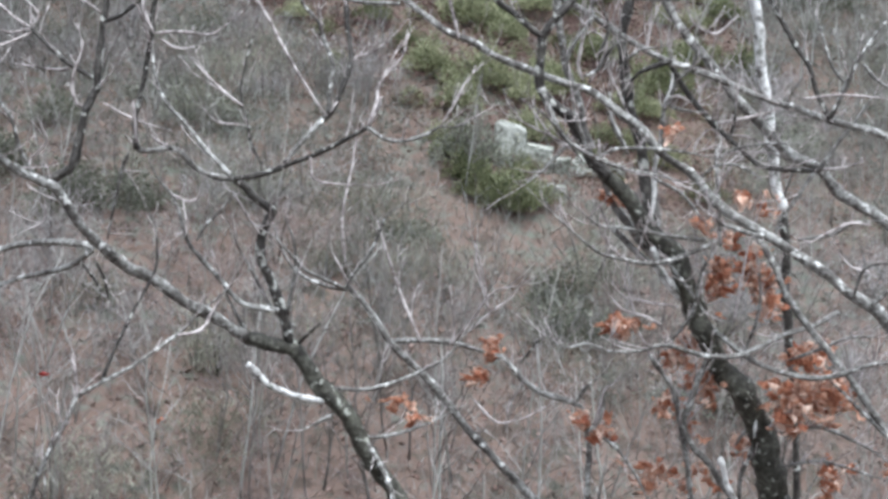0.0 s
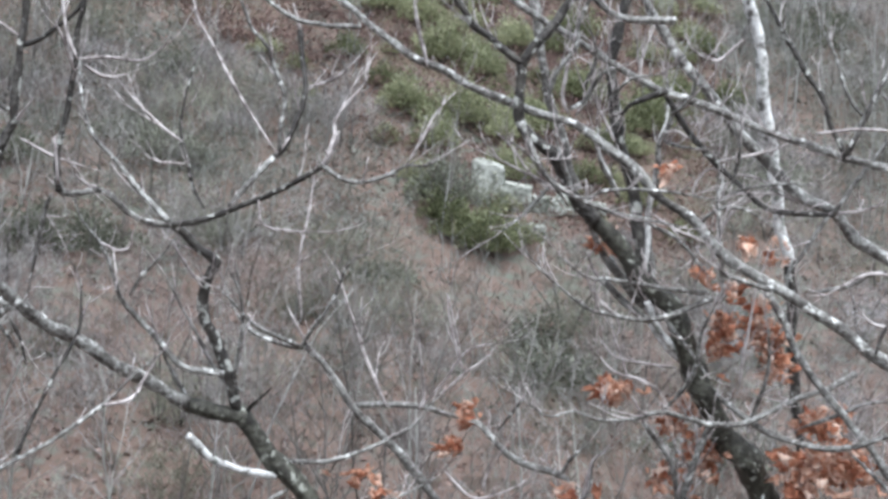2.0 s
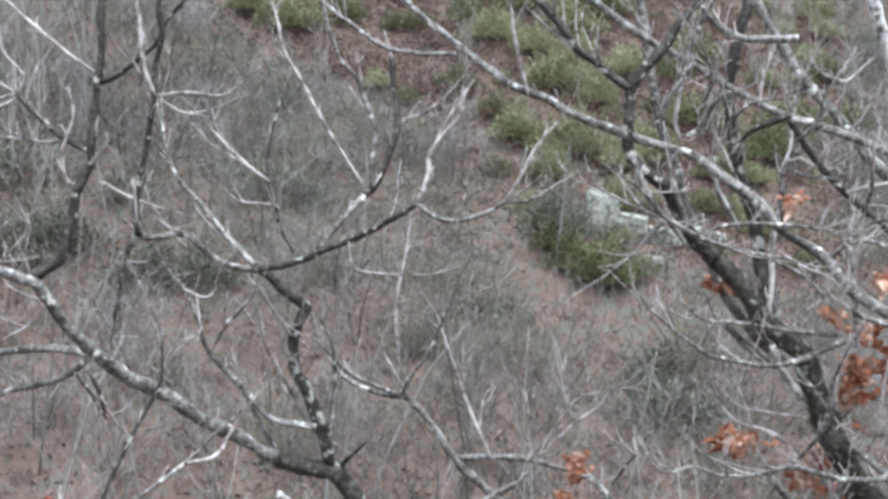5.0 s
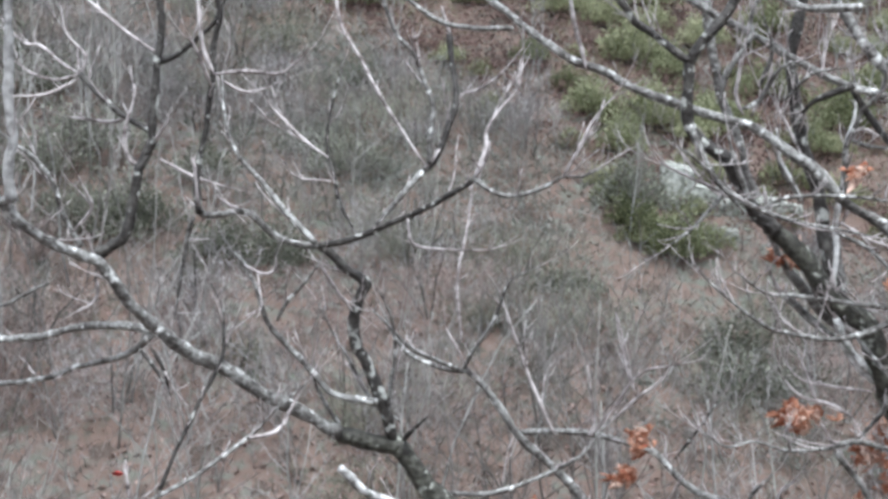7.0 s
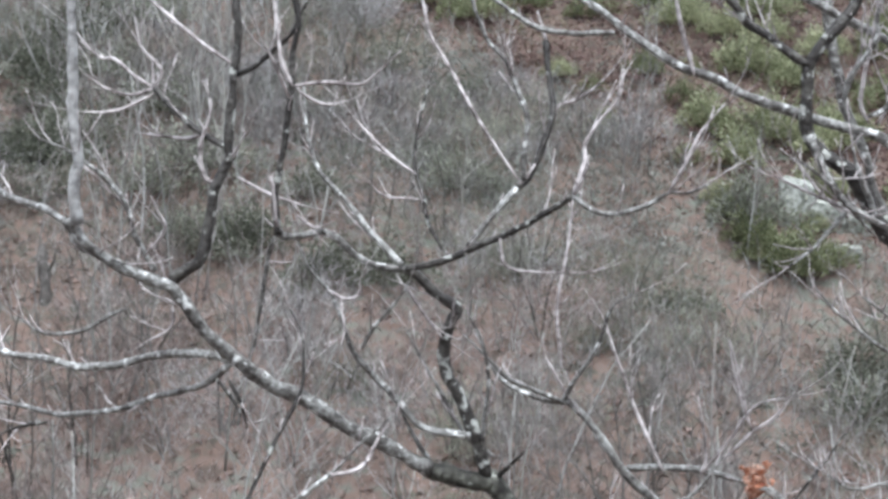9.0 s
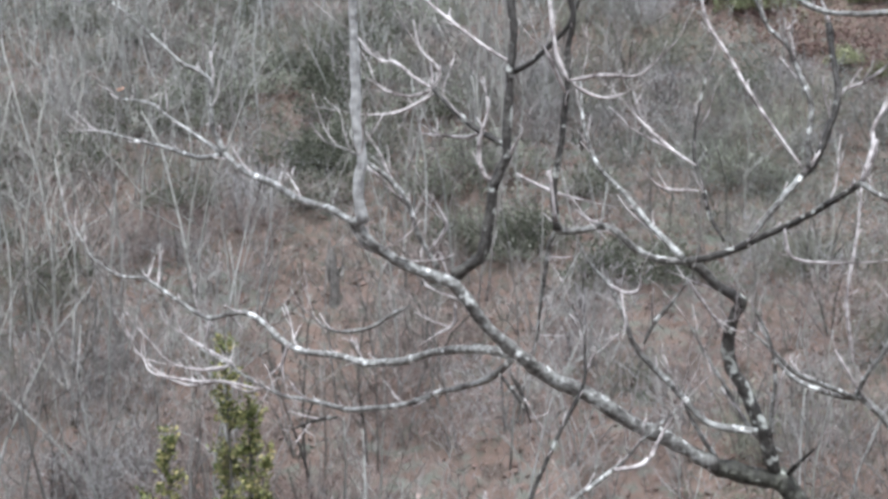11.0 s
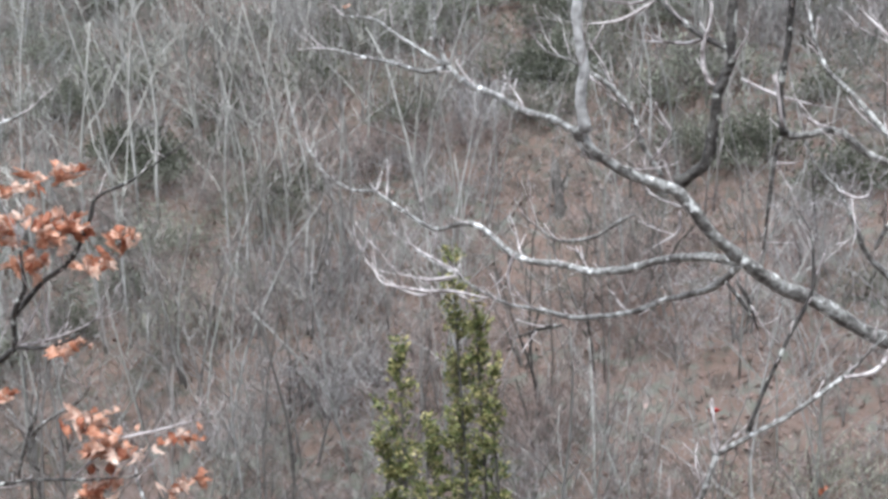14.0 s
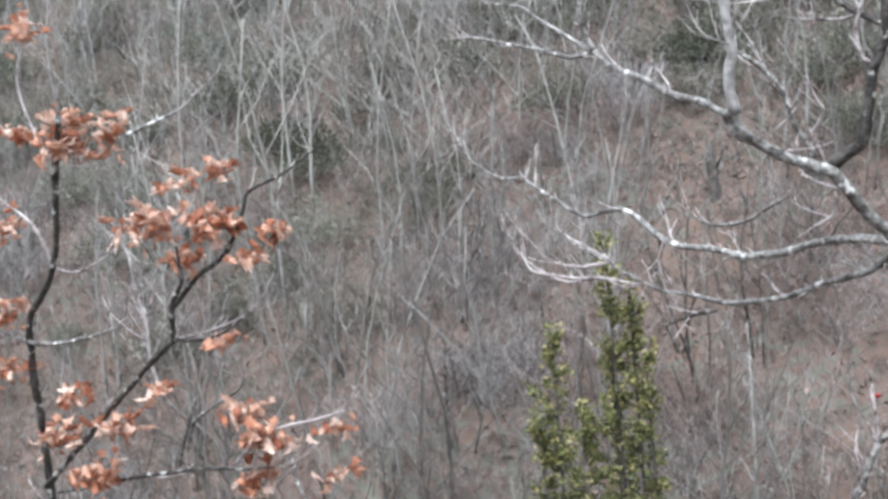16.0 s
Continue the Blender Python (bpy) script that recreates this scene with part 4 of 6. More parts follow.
grow(LEAFY, "twig", LICHEN_BARK, 0.0063, 0.0031, (-3.42, 4.45, -1.38), (-3.33, 4.43, -1.25), (-3.1, 4.41, -1.13), (-3.04, 4.4, -1.05))
grow(LEAFY, "twig", LICHEN_BARK, 0.0059, 0.0032, (-2.9, 4.45, -1.48), (-2.97, 4.48, -1.4), (-2.99, 4.5, -1.35))
grow(LEAFY, "twig", DARK_BARK, 0.0070, 0.0031, (-4.16, 4.45, -1.61), (-3.81, 4.44, -1.52), (-3.4, 4.42, -1.43), (-3.1, 4.41, -1.39), (-2.88, 4.4, -1.35))
grow(LEAFY, "twig", LICHEN_BARK, 0.0056, 0.0036, (-3.98, 4.45, -0.779), (-4.03, 4.42, -0.614), (-4.17, 4.4, -0.509))
grow(LEAFY, "twig", LICHEN_BARK, 0.0052, 0.0030, (-3.24, 4.45, -1.42), (-2.99, 4.43, -1.26), (-2.78, 4.41, -1.2), (-2.62, 4.4, -1.15))
grow(LEAFY, "twig", LICHEN_BARK, 0.0054, 0.0034, (-3.8, 4.38, -0.413), (-3.9, 4.39, -0.296), (-3.96, 4.39, -0.102), (-3.87, 4.4, 0.0802))
grow(RIGHT_OAK, "branch", PALE_BARK, 0.0085, 0.006, (0.818, 5.75, -0.626), (0.82, 5.75, -0.553), (0.817, 5.75, -0.418), (0.835, 5.75, -0.282), (0.835, 5.75, -0.189), (0.858, 5.75, -0.081), (0.846, 5.75, 0.031))
grow(RIGHT_OAK, "twig", BUD_TWIG, 0.006, 0.0035, (0.828, 5.7, -0.201), (0.87, 5.7, -0.146), (0.939, 5.7, -0.171), (1.02, 5.7, -0.171))
grow(RIGHT_OAK, "branch", PALE_BARK, 0.007, 0.0045, (1.05, 5.7, -0.589), (1.06, 5.7, -0.481), (1.05, 5.7, -0.375), (1.06, 5.7, -0.308), (1.04, 5.7, -0.242))
grow(RIGHT_OAK, "limb", LICHEN_BARK, 0.010, 0.0125, (0.565, 5.75, -0.37), (0.527, 5.75, -0.299), (0.506, 5.75, -0.213), (0.47, 5.75, -0.128), (0.433, 5.75, -0.037), (0.404, 5.75, 0.093), (0.377, 5.75, 0.235), (0.346, 5.75, 0.377))
grow(RIGHT_OAK, "twig", BUD_TWIG, 0.0065, 0.004, (0.499, 5.6, -0.11), (0.476, 5.6, -0.054), (0.482, 5.6, 0.03), (0.501, 5.6, 0.146), (0.511, 5.6, 0.248))
grow(RIGHT_OAK, "twig", BUD_TWIG, 0.0058, 0.0035, (0.521, 5.6, -0.112), (0.561, 5.6, -0.03), (0.579, 5.6, 0.048), (0.528, 5.6, 0.084))
grow(RIGHT_OAK, "twig", BUD_TWIG, 0.005, 0.003, (0.727, 5.6, 0.004), (0.736, 5.6, 0.095), (0.741, 5.6, 0.209))
grow(RIGHT_OAK, "branch", PALE_BARK, 0.0075, 0.005, (0.694, 5.7, -0.38), (0.663, 5.7, -0.315), (0.625, 5.7, -0.238), (0.612, 5.7, -0.146))
grow(LEANER, "twig", BUD_TWIG, 0.005, 0.003, (1.07, 5.6, 0.176), (1.02, 5.6, 0.122), (0.979, 5.6, 0.101), (0.905, 5.6, 0.135), (0.872, 5.6, 0.184))
grow(RIGHT_OAK, "twig", BUD_TWIG, 0.005, 0.003, (1.08, 5.7, -0.349), (1.17, 5.7, -0.35), (1.27, 5.7, -0.35), (1.35, 5.7, -0.386))
grow(RIGHT_OAK, "twig", BUD_TWIG, 0.005, 0.003, (1, 5.65, -0.248), (1.09, 5.65, -0.227), (1.21, 5.65, -0.192), (1.27, 5.65, -0.162))
grow(RIGHT_OAK, "twig", BUD_TWIG, 0.0048, 0.003, (1.1, 5.7, -0.286), (1.16, 5.7, -0.289), (1.22, 5.7, -0.313), (1.31, 5.7, -0.354))
grow(RIGHT_OAK, "twig", BUD_TWIG, 0.005, 0.003, (1.07, 5.7, -0.481), (1.12, 5.7, -0.398), (1.21, 5.7, -0.353), (1.27, 5.7, -0.284))
grow(RIGHT_OAK, "twig", BUD_TWIG, 0.0052, 0.003, (0.817, 5.65, -0.436), (0.9, 5.65, -0.485), (0.982, 5.65, -0.52), (0.961, 5.65, -0.588))
grow(RIGHT_OAK, "twig", BUD_TWIG, 0.0046, 0.003, (0.944, 5.65, -0.363), (0.96, 5.65, -0.31), (1, 5.65, -0.268), (1.07, 5.65, -0.278))
grow(RIGHT_OAK, "twig", BUD_TWIG, 0.0046, 0.003, (0.95, 5.65, -0.179), (0.964, 5.65, -0.1), (1, 5.65, -0.059), (0.983, 5.65, -0.008))
grow(RIGHT_OAK, "twig", BUD_TWIG, 0.0046, 0.003, (0.663, 5.6, -0.192), (0.632, 5.6, -0.129), (0.603, 5.6, -0.079), (0.612, 5.6, -0.014))
grow(RIGHT_OAK, "twig", BUD_TWIG, 0.0046, 0.003, (0.453, 5.6, -0.372), (0.377, 5.6, -0.311), (0.3, 5.6, -0.211))
grow(RIGHT_OAK, "twig", BUD_TWIG, 0.005, 0.003, (0.488, 5.55, -0.379), (0.408, 5.55, -0.332), (0.289, 5.55, -0.28), (0.249, 5.55, -0.263))
# White patch along the trunk's left side, built as a short branch.
grow(RIGHT_OAK, "branch", PALE_BARK, 0.011, 0.013, (0.947, 5.66, -0.933), (0.893, 5.66, -0.888), (0.841, 5.66, -0.816))
grow(RIGHT_OAK, "branch", LICHEN_BARK, 0.01, 0.008, (0.841, 5.66, -0.816), (0.792, 5.66, -0.791), (0.721, 5.66, -0.734), (0.65, 5.66, -0.671))
grow(SHOOT, "twig", BUD_TWIG, 0.0068, 0.0045, (0.666, 5.9, -1.54), (0.683, 5.9, -1.45), (0.702, 5.9, -1.38), (0.739, 5.9, -1.35))
grow(OAK, "twig", BUD_TWIG, 0.0055, 0.003, (0.143, 5.8, -1.41), (0.246, 5.8, -1.51), (0.343, 5.8, -1.5), (0.454, 5.8, -1.44))
grow(OAK, "twig", BUD_TWIG, 0.0045, 0.003, (0.294, 5.8, -1.49), (0.304, 5.8, -1.43), (0.342, 5.8, -1.36))
grow(STEM, "twig", BUD_TWIG, 0.0062, 0.0035, (0.132, 6, -1.18), (0.207, 6, -1.1), (0.269, 6, -1.05), (0.329, 6, -0.978))
grow(STEM, "twig", BUD_TWIG, 0.0045, 0.003, (0.207, 6, -1.1), (0.165, 6, -0.979), (0.138, 6, -0.879), (0.127, 6, -0.808))
grow(STEM, "twig", DARK_BARK, 0.0045, 0.003, (0.348, 6, -1.31), (0.407, 6, -1.22), (0.454, 6, -1.15), (0.494, 6, -1.09))
grow(RIGHT_OAK, "twig", BUD_TWIG, 0.0045, 0.003, (0.928, 5.6, -0.96), (0.808, 5.6, -0.949), (0.721, 5.6, -0.936), (0.669, 5.6, -0.893))
grow(RIGHT_OAK, "twig", BUD_TWIG, 0.0045, 0.003, (0.758, 5.6, -0.999), (0.733, 5.6, -0.926), (0.694, 5.6, -0.834))
grow(RIGHT_OAK, "twig", BUD_TWIG, 0.005, 0.003, (1.15, 5.6, -1.01), (1.16, 5.6, -0.884), (1.18, 5.6, -0.709), (1.19, 5.6, -0.641))
grow(RIGHT_OAK, "twig", BUD_TWIG, 0.005, 0.003, (0.881, 5.6, -1.05), (0.812, 5.6, -1.01), (0.717, 5.6, -0.987), (0.661, 5.6, -0.936))
grow(RIGHT_OAK, "twig", PALE_BARK, 0.006, 0.004, (1.3, 5.75, -1.51), (1.3, 5.75, -1.41), (1.26, 5.75, -1.34))
grow(RIGHT_OAK, "twig", BUD_TWIG, 0.005, 0.003, (1.34, 5.7, -1.45), (1.44, 5.7, -1.36), (1.52, 5.7, -1.33), (1.6, 5.7, -1.35))
grow(LEANER, "twig", BUD_TWIG, 0.0055, 0.003, (1.62, 5.5, -0.586), (1.54, 5.5, -0.584), (1.47, 5.5, -0.62), (1.38, 5.5, -0.677))
grow(LEANER, "twig", BUD_TWIG, 0.005, 0.003, (1.63, 5.5, -0.769), (1.56, 5.5, -0.753), (1.5, 5.5, -0.697))
grow(OAK, "twig", BUD_TWIG, 0.0045, 0.0026, (-2.42, 5.8, -1.05), (-2.5, 5.8, -1.07), (-2.6, 5.8, -1.04), (-2.74, 5.8, -1.06), (-2.86, 5.8, -1.02), (-2.96, 5.8, -0.938), (-2.99, 5.8, -0.862))
grow(OAK, "twig", BUD_TWIG, 0.004, 0.0024, (-2.56, 5.8, -0.964), (-2.61, 5.8, -0.996), (-2.73, 5.8, -0.999), (-2.83, 5.8, -0.969), (-2.89, 5.8, -0.905))
grow(OAK, "twig", BUD_TWIG, 0.0048, 0.0028, (-2.55, 5.8, -0.968), (-2.65, 5.8, -0.923), (-2.75, 5.8, -0.871), (-2.78, 5.8, -0.817))
grow(OAK, "twig", DARK_BARK, 0.005, 0.0032, (-2.23, 5.6, -0.851), (-2.23, 5.6, -0.91), (-2.25, 5.6, -0.969))
grow(OAK, "twig", LICHEN_BARK, 0.0052, 0.0032, (-1.47, 5.3, -0.655), (-1.48, 5.3, -0.722), (-1.55, 5.3, -0.761))
grow(OAK, "twig", DARK_BARK, 0.005, 0.003, (-1.34, 5.3, -0.862), (-1.29, 5.3, -0.919), (-1.26, 5.3, -0.976))
grow(LEAFY, "twig", BUD_TWIG, 0.006, 0.0035, (-3.5, 4.45, -1.21), (-3.54, 4.45, -1.07), (-3.54, 4.45, -0.958), (-3.57, 4.45, -0.824), (-3.59, 4.45, -0.691))
grow(LEAFY, "twig", BUD_TWIG, 0.0052, 0.003, (-3.41, 4.45, -0.993), (-3.23, 4.45, -0.952), (-3.03, 4.45, -0.883))
grow(LEAFY, "twig", BUD_TWIG, 0.005, 0.003, (-4, 4.45, -0.767), (-3.84, 4.45, -0.773), (-3.63, 4.45, -0.688))
grow(LEAFY, "twig", BUD_TWIG, 0.005, 0.003, (-3.25, 4.45, -0.953), (-3.26, 4.45, -0.888), (-3.24, 4.45, -0.814))


# stems carried down to the slope
grow(OAK, "stem", MOSSY_BARK, 0.0524, 0.0388, (0.25, 5.9, height(0.25, 5.9) - 0.1), (0.0564, 5.81, -2.59), (-0.112, 5.75, -1.89))
grow(STEM, "stem", LICHEN_BARK, 0.0294, 0.0218, (0.75, 6.4, height(0.75, 6.4) - 0.1), (0.919, 6.22, -2.76), (0.614, 6.1, -2.06))
grow(SHOOT, "stem", LICHEN_BARK, 0.0143, 0.0106, (0.55, 6.05, height(0.55, 6.05) - 0.1), (0.642, 5.96, -2.59), (0.659, 5.9, -1.89))
grow(SAPLING, "stem", LICHEN_BARK, 0.0086, 0.0064, (-1.75, 5.0, height(-1.75, 5.0) - 0.1), (-1.49, 5, -2), (-1.27, 5, -1.3))
grow(RIGHT_OAK, "stem", MOSSY_BARK, 0.0879, 0.0651, (1.35, 6.2, height(1.35, 6.2) - 0.1), (1.6, 6.02, -2.62), (1.51, 5.9, -1.92))
grow(LEANER, "stem", LICHEN_BARK, 0.0397, 0.0294, (2.7, 5.4, height(2.7, 5.4) - 0.1), (2.5, 5.4, -1.94), (2.11, 5.4, -1.24))
grow(LEAFY, "stem", DARK_BARK, 0.0162, 0.0120, (-4.15, 4.7, height(-4.15, 4.7) - 0.1), (-4.28, 4.58, -2.4), (-4.26, 4.5, -1.7))
grow(PALE_TREE, "stem", DARK_BARK, 0.04, 0.024, (1.75, 6.7, height(1.75, 6.7) - 0.1), (1.76, 6.66, -3.2), (1.73, 6.6, -2.14))


for tree, (tv, tf) in TWIGS.items():
    ob = under(mesh_object("crown", tv, tf, BUD_TWIG, True), tree)
    ob["kind"] = "stuff"


# ---- dry leaves ----
def leaf_mesh(seed, size):
    """A curled, lobed oak leaf along +x, with a stalk."""
    r = random.Random(seed)
    n, verts, faces = 9, [], []
    curl, roll = r.choice((-1, 1)) * r.uniform(1.2, 3.6), r.uniform(0.8, 2.4)
    for i in range(n):
        t = i / (n - 1)
        w = 0.37 * math.sin(math.pi * min(1.0, t * 0.96 + 0.04)) ** 0.7 * (1.2 if i % 2 else 0.62) + 0.012
        a = curl * t
        cx = math.sin(a) / curl if abs(curl) > 0.05 else t
        cz = (1 - math.cos(a)) / curl if abs(curl) > 0.05 else 0
        for s in (-1, -0.5, 0, 0.5, 1):
            b = roll * s
            verts.append((size * (cx + r.uniform(-0.03, 0.03)), size * w * math.sin(b) / max(roll, 0.1) * 1.2, size * (cz + w * (1 - math.cos(b)) * 1.3 + r.uniform(-0.055, 0.055))))
    for i in range(n - 1):
        for k in range(4):
            a = i * 5 + k
            faces.append((a, a + 1, a + 6, a + 5))
    me = bpy.data.meshes.new("leaf")
    me.from_pydata(verts, [], faces)
    me.materials.append(LEAF_BROWN)
    me.polygons.foreach_set("use_smooth", [True] * len(me.polygons))
    return me


LEAVES = [leaf_mesh(k, 0.050 + 0.0045 * k) for k in range(8)]


def leaf_cluster(tree, at, wide, tall, count):
    """Dry leaves hanging in a loose bunch, each its own piece."""
    for k in range(round(count * 6.0) if count > 1 else 1):
        ob = new("leaf", rng.choice(LEAVES))
        spot = Vector(at) + Vector((rng.gauss(0, 0.4) * wide, rng.gauss(0, 0.04), rng.gauss(0, 0.4) * tall + 0.02))
        ob.parent = tree
        ob.matrix_parent_inverse = Matrix.Translation(-tree.location)
        ob.matrix_basis = Matrix.LocRotScale(spot, Euler((rng.uniform(-3, 3), rng.uniform(0.3, 1.6), rng.uniform(-3.1, 3.1))), Vector((1, 1, 1)) * rng.uniform(0.55, 1.05))


leaf_cluster(RIGHT_OAK, (0.64, 5.60, -0.56), 0.044, 0.033, 3)
leaf_cluster(RIGHT_OAK, (0.83, 5.50, -0.29), 0.030, 0.043, 2)
leaf_cluster(RIGHT_OAK, (0.87, 5.50, -0.26), 0.030, 0.017, 1)
leaf_cluster(RIGHT_OAK, (1.14, 5.60, -0.53), 0.026, 0.031, 2)
leaf_cluster(RIGHT_OAK, (1.23, 5.60, -0.50), 0.022, 0.018, 1)
leaf_cluster(RIGHT_OAK, (1.00, 5.60, -0.65), 0.035, 0.040, 2)
leaf_cluster(RIGHT_OAK, (1.09, 5.70, -0.86), 0.045, 0.136, 8)
leaf_cluster(RIGHT_OAK, (1.23, 5.70, -0.81), 0.063, 0.113, 9)
leaf_cluster(RIGHT_OAK, (1.29, 5.70, -0.94), 0.057, 0.136, 9)
leaf_cluster(RIGHT_OAK, (1.10, 5.60, -0.69), 0.066, 0.031, 3)
leaf_cluster(RIGHT_OAK, (0.71, 5.60, -1.06), 0.085, 0.058, 7)
leaf_cluster(RIGHT_OAK, (1.00, 5.80, -1.15), 0.060, 0.055, 4)
leaf_cluster(RIGHT_OAK, (0.97, 5.80, -1.22), 0.060, 0.060, 4)
leaf_cluster(RIGHT_OAK, (1.10, 5.80, -1.28), 0.074, 0.074, 5)
leaf_cluster(RIGHT_OAK, (0.94, 5.80, -1.41), 0.081, 0.042, 4)
leaf_cluster(RIGHT_OAK, (1.47, 5.70, -1.16), 0.114, 0.068, 7)
leaf_cluster(RIGHT_OAK, (1.44, 5.60, -1.28), 0.123, 0.079, 8)
leaf_cluster(RIGHT_OAK, (1.40, 5.60, -1.38), 0.101, 0.112, 8)
leaf_cluster(RIGHT_OAK, (1.57, 5.60, -1.32), 0.085, 0.090, 5)
leaf_cluster(RIGHT_OAK, (1.58, 5.70, -1.25), 0.068, 0.057, 4)
leaf_cluster(RIGHT_OAK, (1.05, 5.80, -1.52), 0.061, 0.070, 3)
leaf_cluster(RIGHT_OAK, (0.92, 5.90, -1.75), 0.119, 0.083, 7)
leaf_cluster(RIGHT_OAK, (1.10, 5.90, -1.74), 0.095, 0.083, 4)
leaf_cluster(RIGHT_OAK, (1.29, 5.90, -1.61), 0.071, 0.071, 4)
leaf_cluster(RIGHT_OAK, (1.64, 5.80, -1.70), 0.052, 0.094, 4)
leaf_cluster(RIGHT_OAK, (1.88, 5.70, -1.62), 0.046, 0.058, 3)
leaf_cluster(RIGHT_OAK, (1.27, 5.80, -0.59), 0.069, 0.046, 2)
leaf_cluster(RIGHT_OAK, (1.49, 5.80, -1.36), 0.165, 0.082, 9)
leaf_cluster(RIGHT_OAK, (1.10, 5.80, -1.32), 0.082, 0.082, 6)
leaf_cluster(SHOOT, (0.23, 5.90, -1.24), 0.042, 0.052, 4)
leaf_cluster(SHOOT, (0.17, 5.90, -1.36), 0.057, 0.033, 4)
leaf_cluster(SHOOT, (0.60, 5.90, -1.51), 0.038, 0.033, 2)
leaf_cluster(SHOOT, (0.70, 5.90, -1.58), 0.066, 0.043, 4)
leaf_cluster(OAK, (-0.28, 5.70, -1.44), 0.027, 0.027, 1)
leaf_cluster(OAK, (-0.16, 5.80, -1.46), 0.028, 0.033, 2)
leaf_cluster(OAK, (-0.08, 5.80, -1.53), 0.033, 0.033, 2)
leaf_cluster(SAPLING, (-0.98, 5.00, -1.39), 0.028, 0.016, 1)
leaf_cluster(LEAFY, (-3.77, 4.40, -0.29), 0.104, 0.104, 11)
leaf_cluster(LEAFY, (-3.76, 4.40, -0.36), 0.057, 0.038, 4)
leaf_cluster(LEAFY, (-3.52, 4.40, -0.31), 0.044, 0.073, 5)
leaf_cluster(LEAFY, (-3.40, 4.40, -0.61), 0.105, 0.069, 11)
leaf_cluster(LEAFY, (-3.11, 4.40, -0.61), 0.087, 0.056, 9)
leaf_cluster(LEAFY, (-3.11, 4.40, -0.44), 0.035, 0.038, 3)
leaf_cluster(LEAFY, (-3.24, 4.40, -0.48), 0.039, 0.028, 2)
leaf_cluster(LEAFY, (-3.27, 4.40, -0.73), 0.036, 0.039, 3)
leaf_cluster(LEAFY, (-3.11, 4.40, -0.97), 0.042, 0.032, 2)
leaf_cluster(LEAFY, (-2.85, 4.40, -0.62), 0.024, 0.034, 2)
leaf_cluster(LEAFY, (-2.97, 4.40, -0.70), 0.034, 0.024, 2)
leaf_cluster(LEAFY, (-3.88, 4.40, -1.21), 0.051, 0.043, 3)
leaf_cluster(LEAFY, (-4.05, 4.40, -1.38), 0.081, 0.073, 6)
leaf_cluster(LEAFY, (-3.71, 4.40, -1.31), 0.085, 0.046, 5)
leaf_cluster(LEAFY, (-3.82, 4.40, -1.50), 0.083, 0.079, 6)
leaf_cluster(LEAFY, (-2.99, 4.40, -1.28), 0.070, 0.070, 7)
leaf_cluster(LEAFY, (-3.08, 4.40, -1.21), 0.053, 0.028, 3)
leaf_cluster(LEAFY, (-3.07, 4.40, -1.42), 0.061, 0.046, 4)
leaf_cluster(LEAFY, (-2.70, 4.40, -1.23), 0.044, 0.020, 2)
leaf_cluster(LEAFY, (-2.74, 4.40, -1.39), 0.041, 0.027, 2)
leaf_cluster(LEAFY, (-3.48, 4.40, -1.16), 0.045, 0.026, 2)
leaf_cluster(LEAFY, (-4.17, 4.40, -0.63), 0.044, 0.052, 4)
leaf_cluster(LEAFY, (-4.05, 4.40, -0.30), 0.051, 0.039, 4)
leaf_cluster(LEAFY, (-4.22, 4.40, -0.94), 0.053, 0.081, 5)
leaf_cluster(LEAFY, (-4.22, 4.40, -1.15), 0.061, 0.061, 3)
leaf_cluster(LEAFY, (-3.88, 4.40, 0.04), 0.038, 0.095, 3)
leaf_cluster(OAK, (-2.95, 5.70, 0.01), 0.016, 0.010, 1)



# ---- far hillside ----
def bearing(x, y):
    return math.degrees(math.atan2(x - 0.1, y - 0.8)), math.hypot(x - 0.1, y - 0.8)


def in_heath(x, y):
    b, s = bearing(x, y)
    return -13 < b < 11 and s > 18.4 + max(0.0, (1.5 - b)) * 0.33


def by_snag(b, s):
    """The open brown patch round the dark snag, and a gap cleared for the camera's view."""
    return (-28.6 < b < -23.6 and 15.3 < s < 18.7) or (-27.6 < b < -25.0 and 13.5 < s < 18.7)


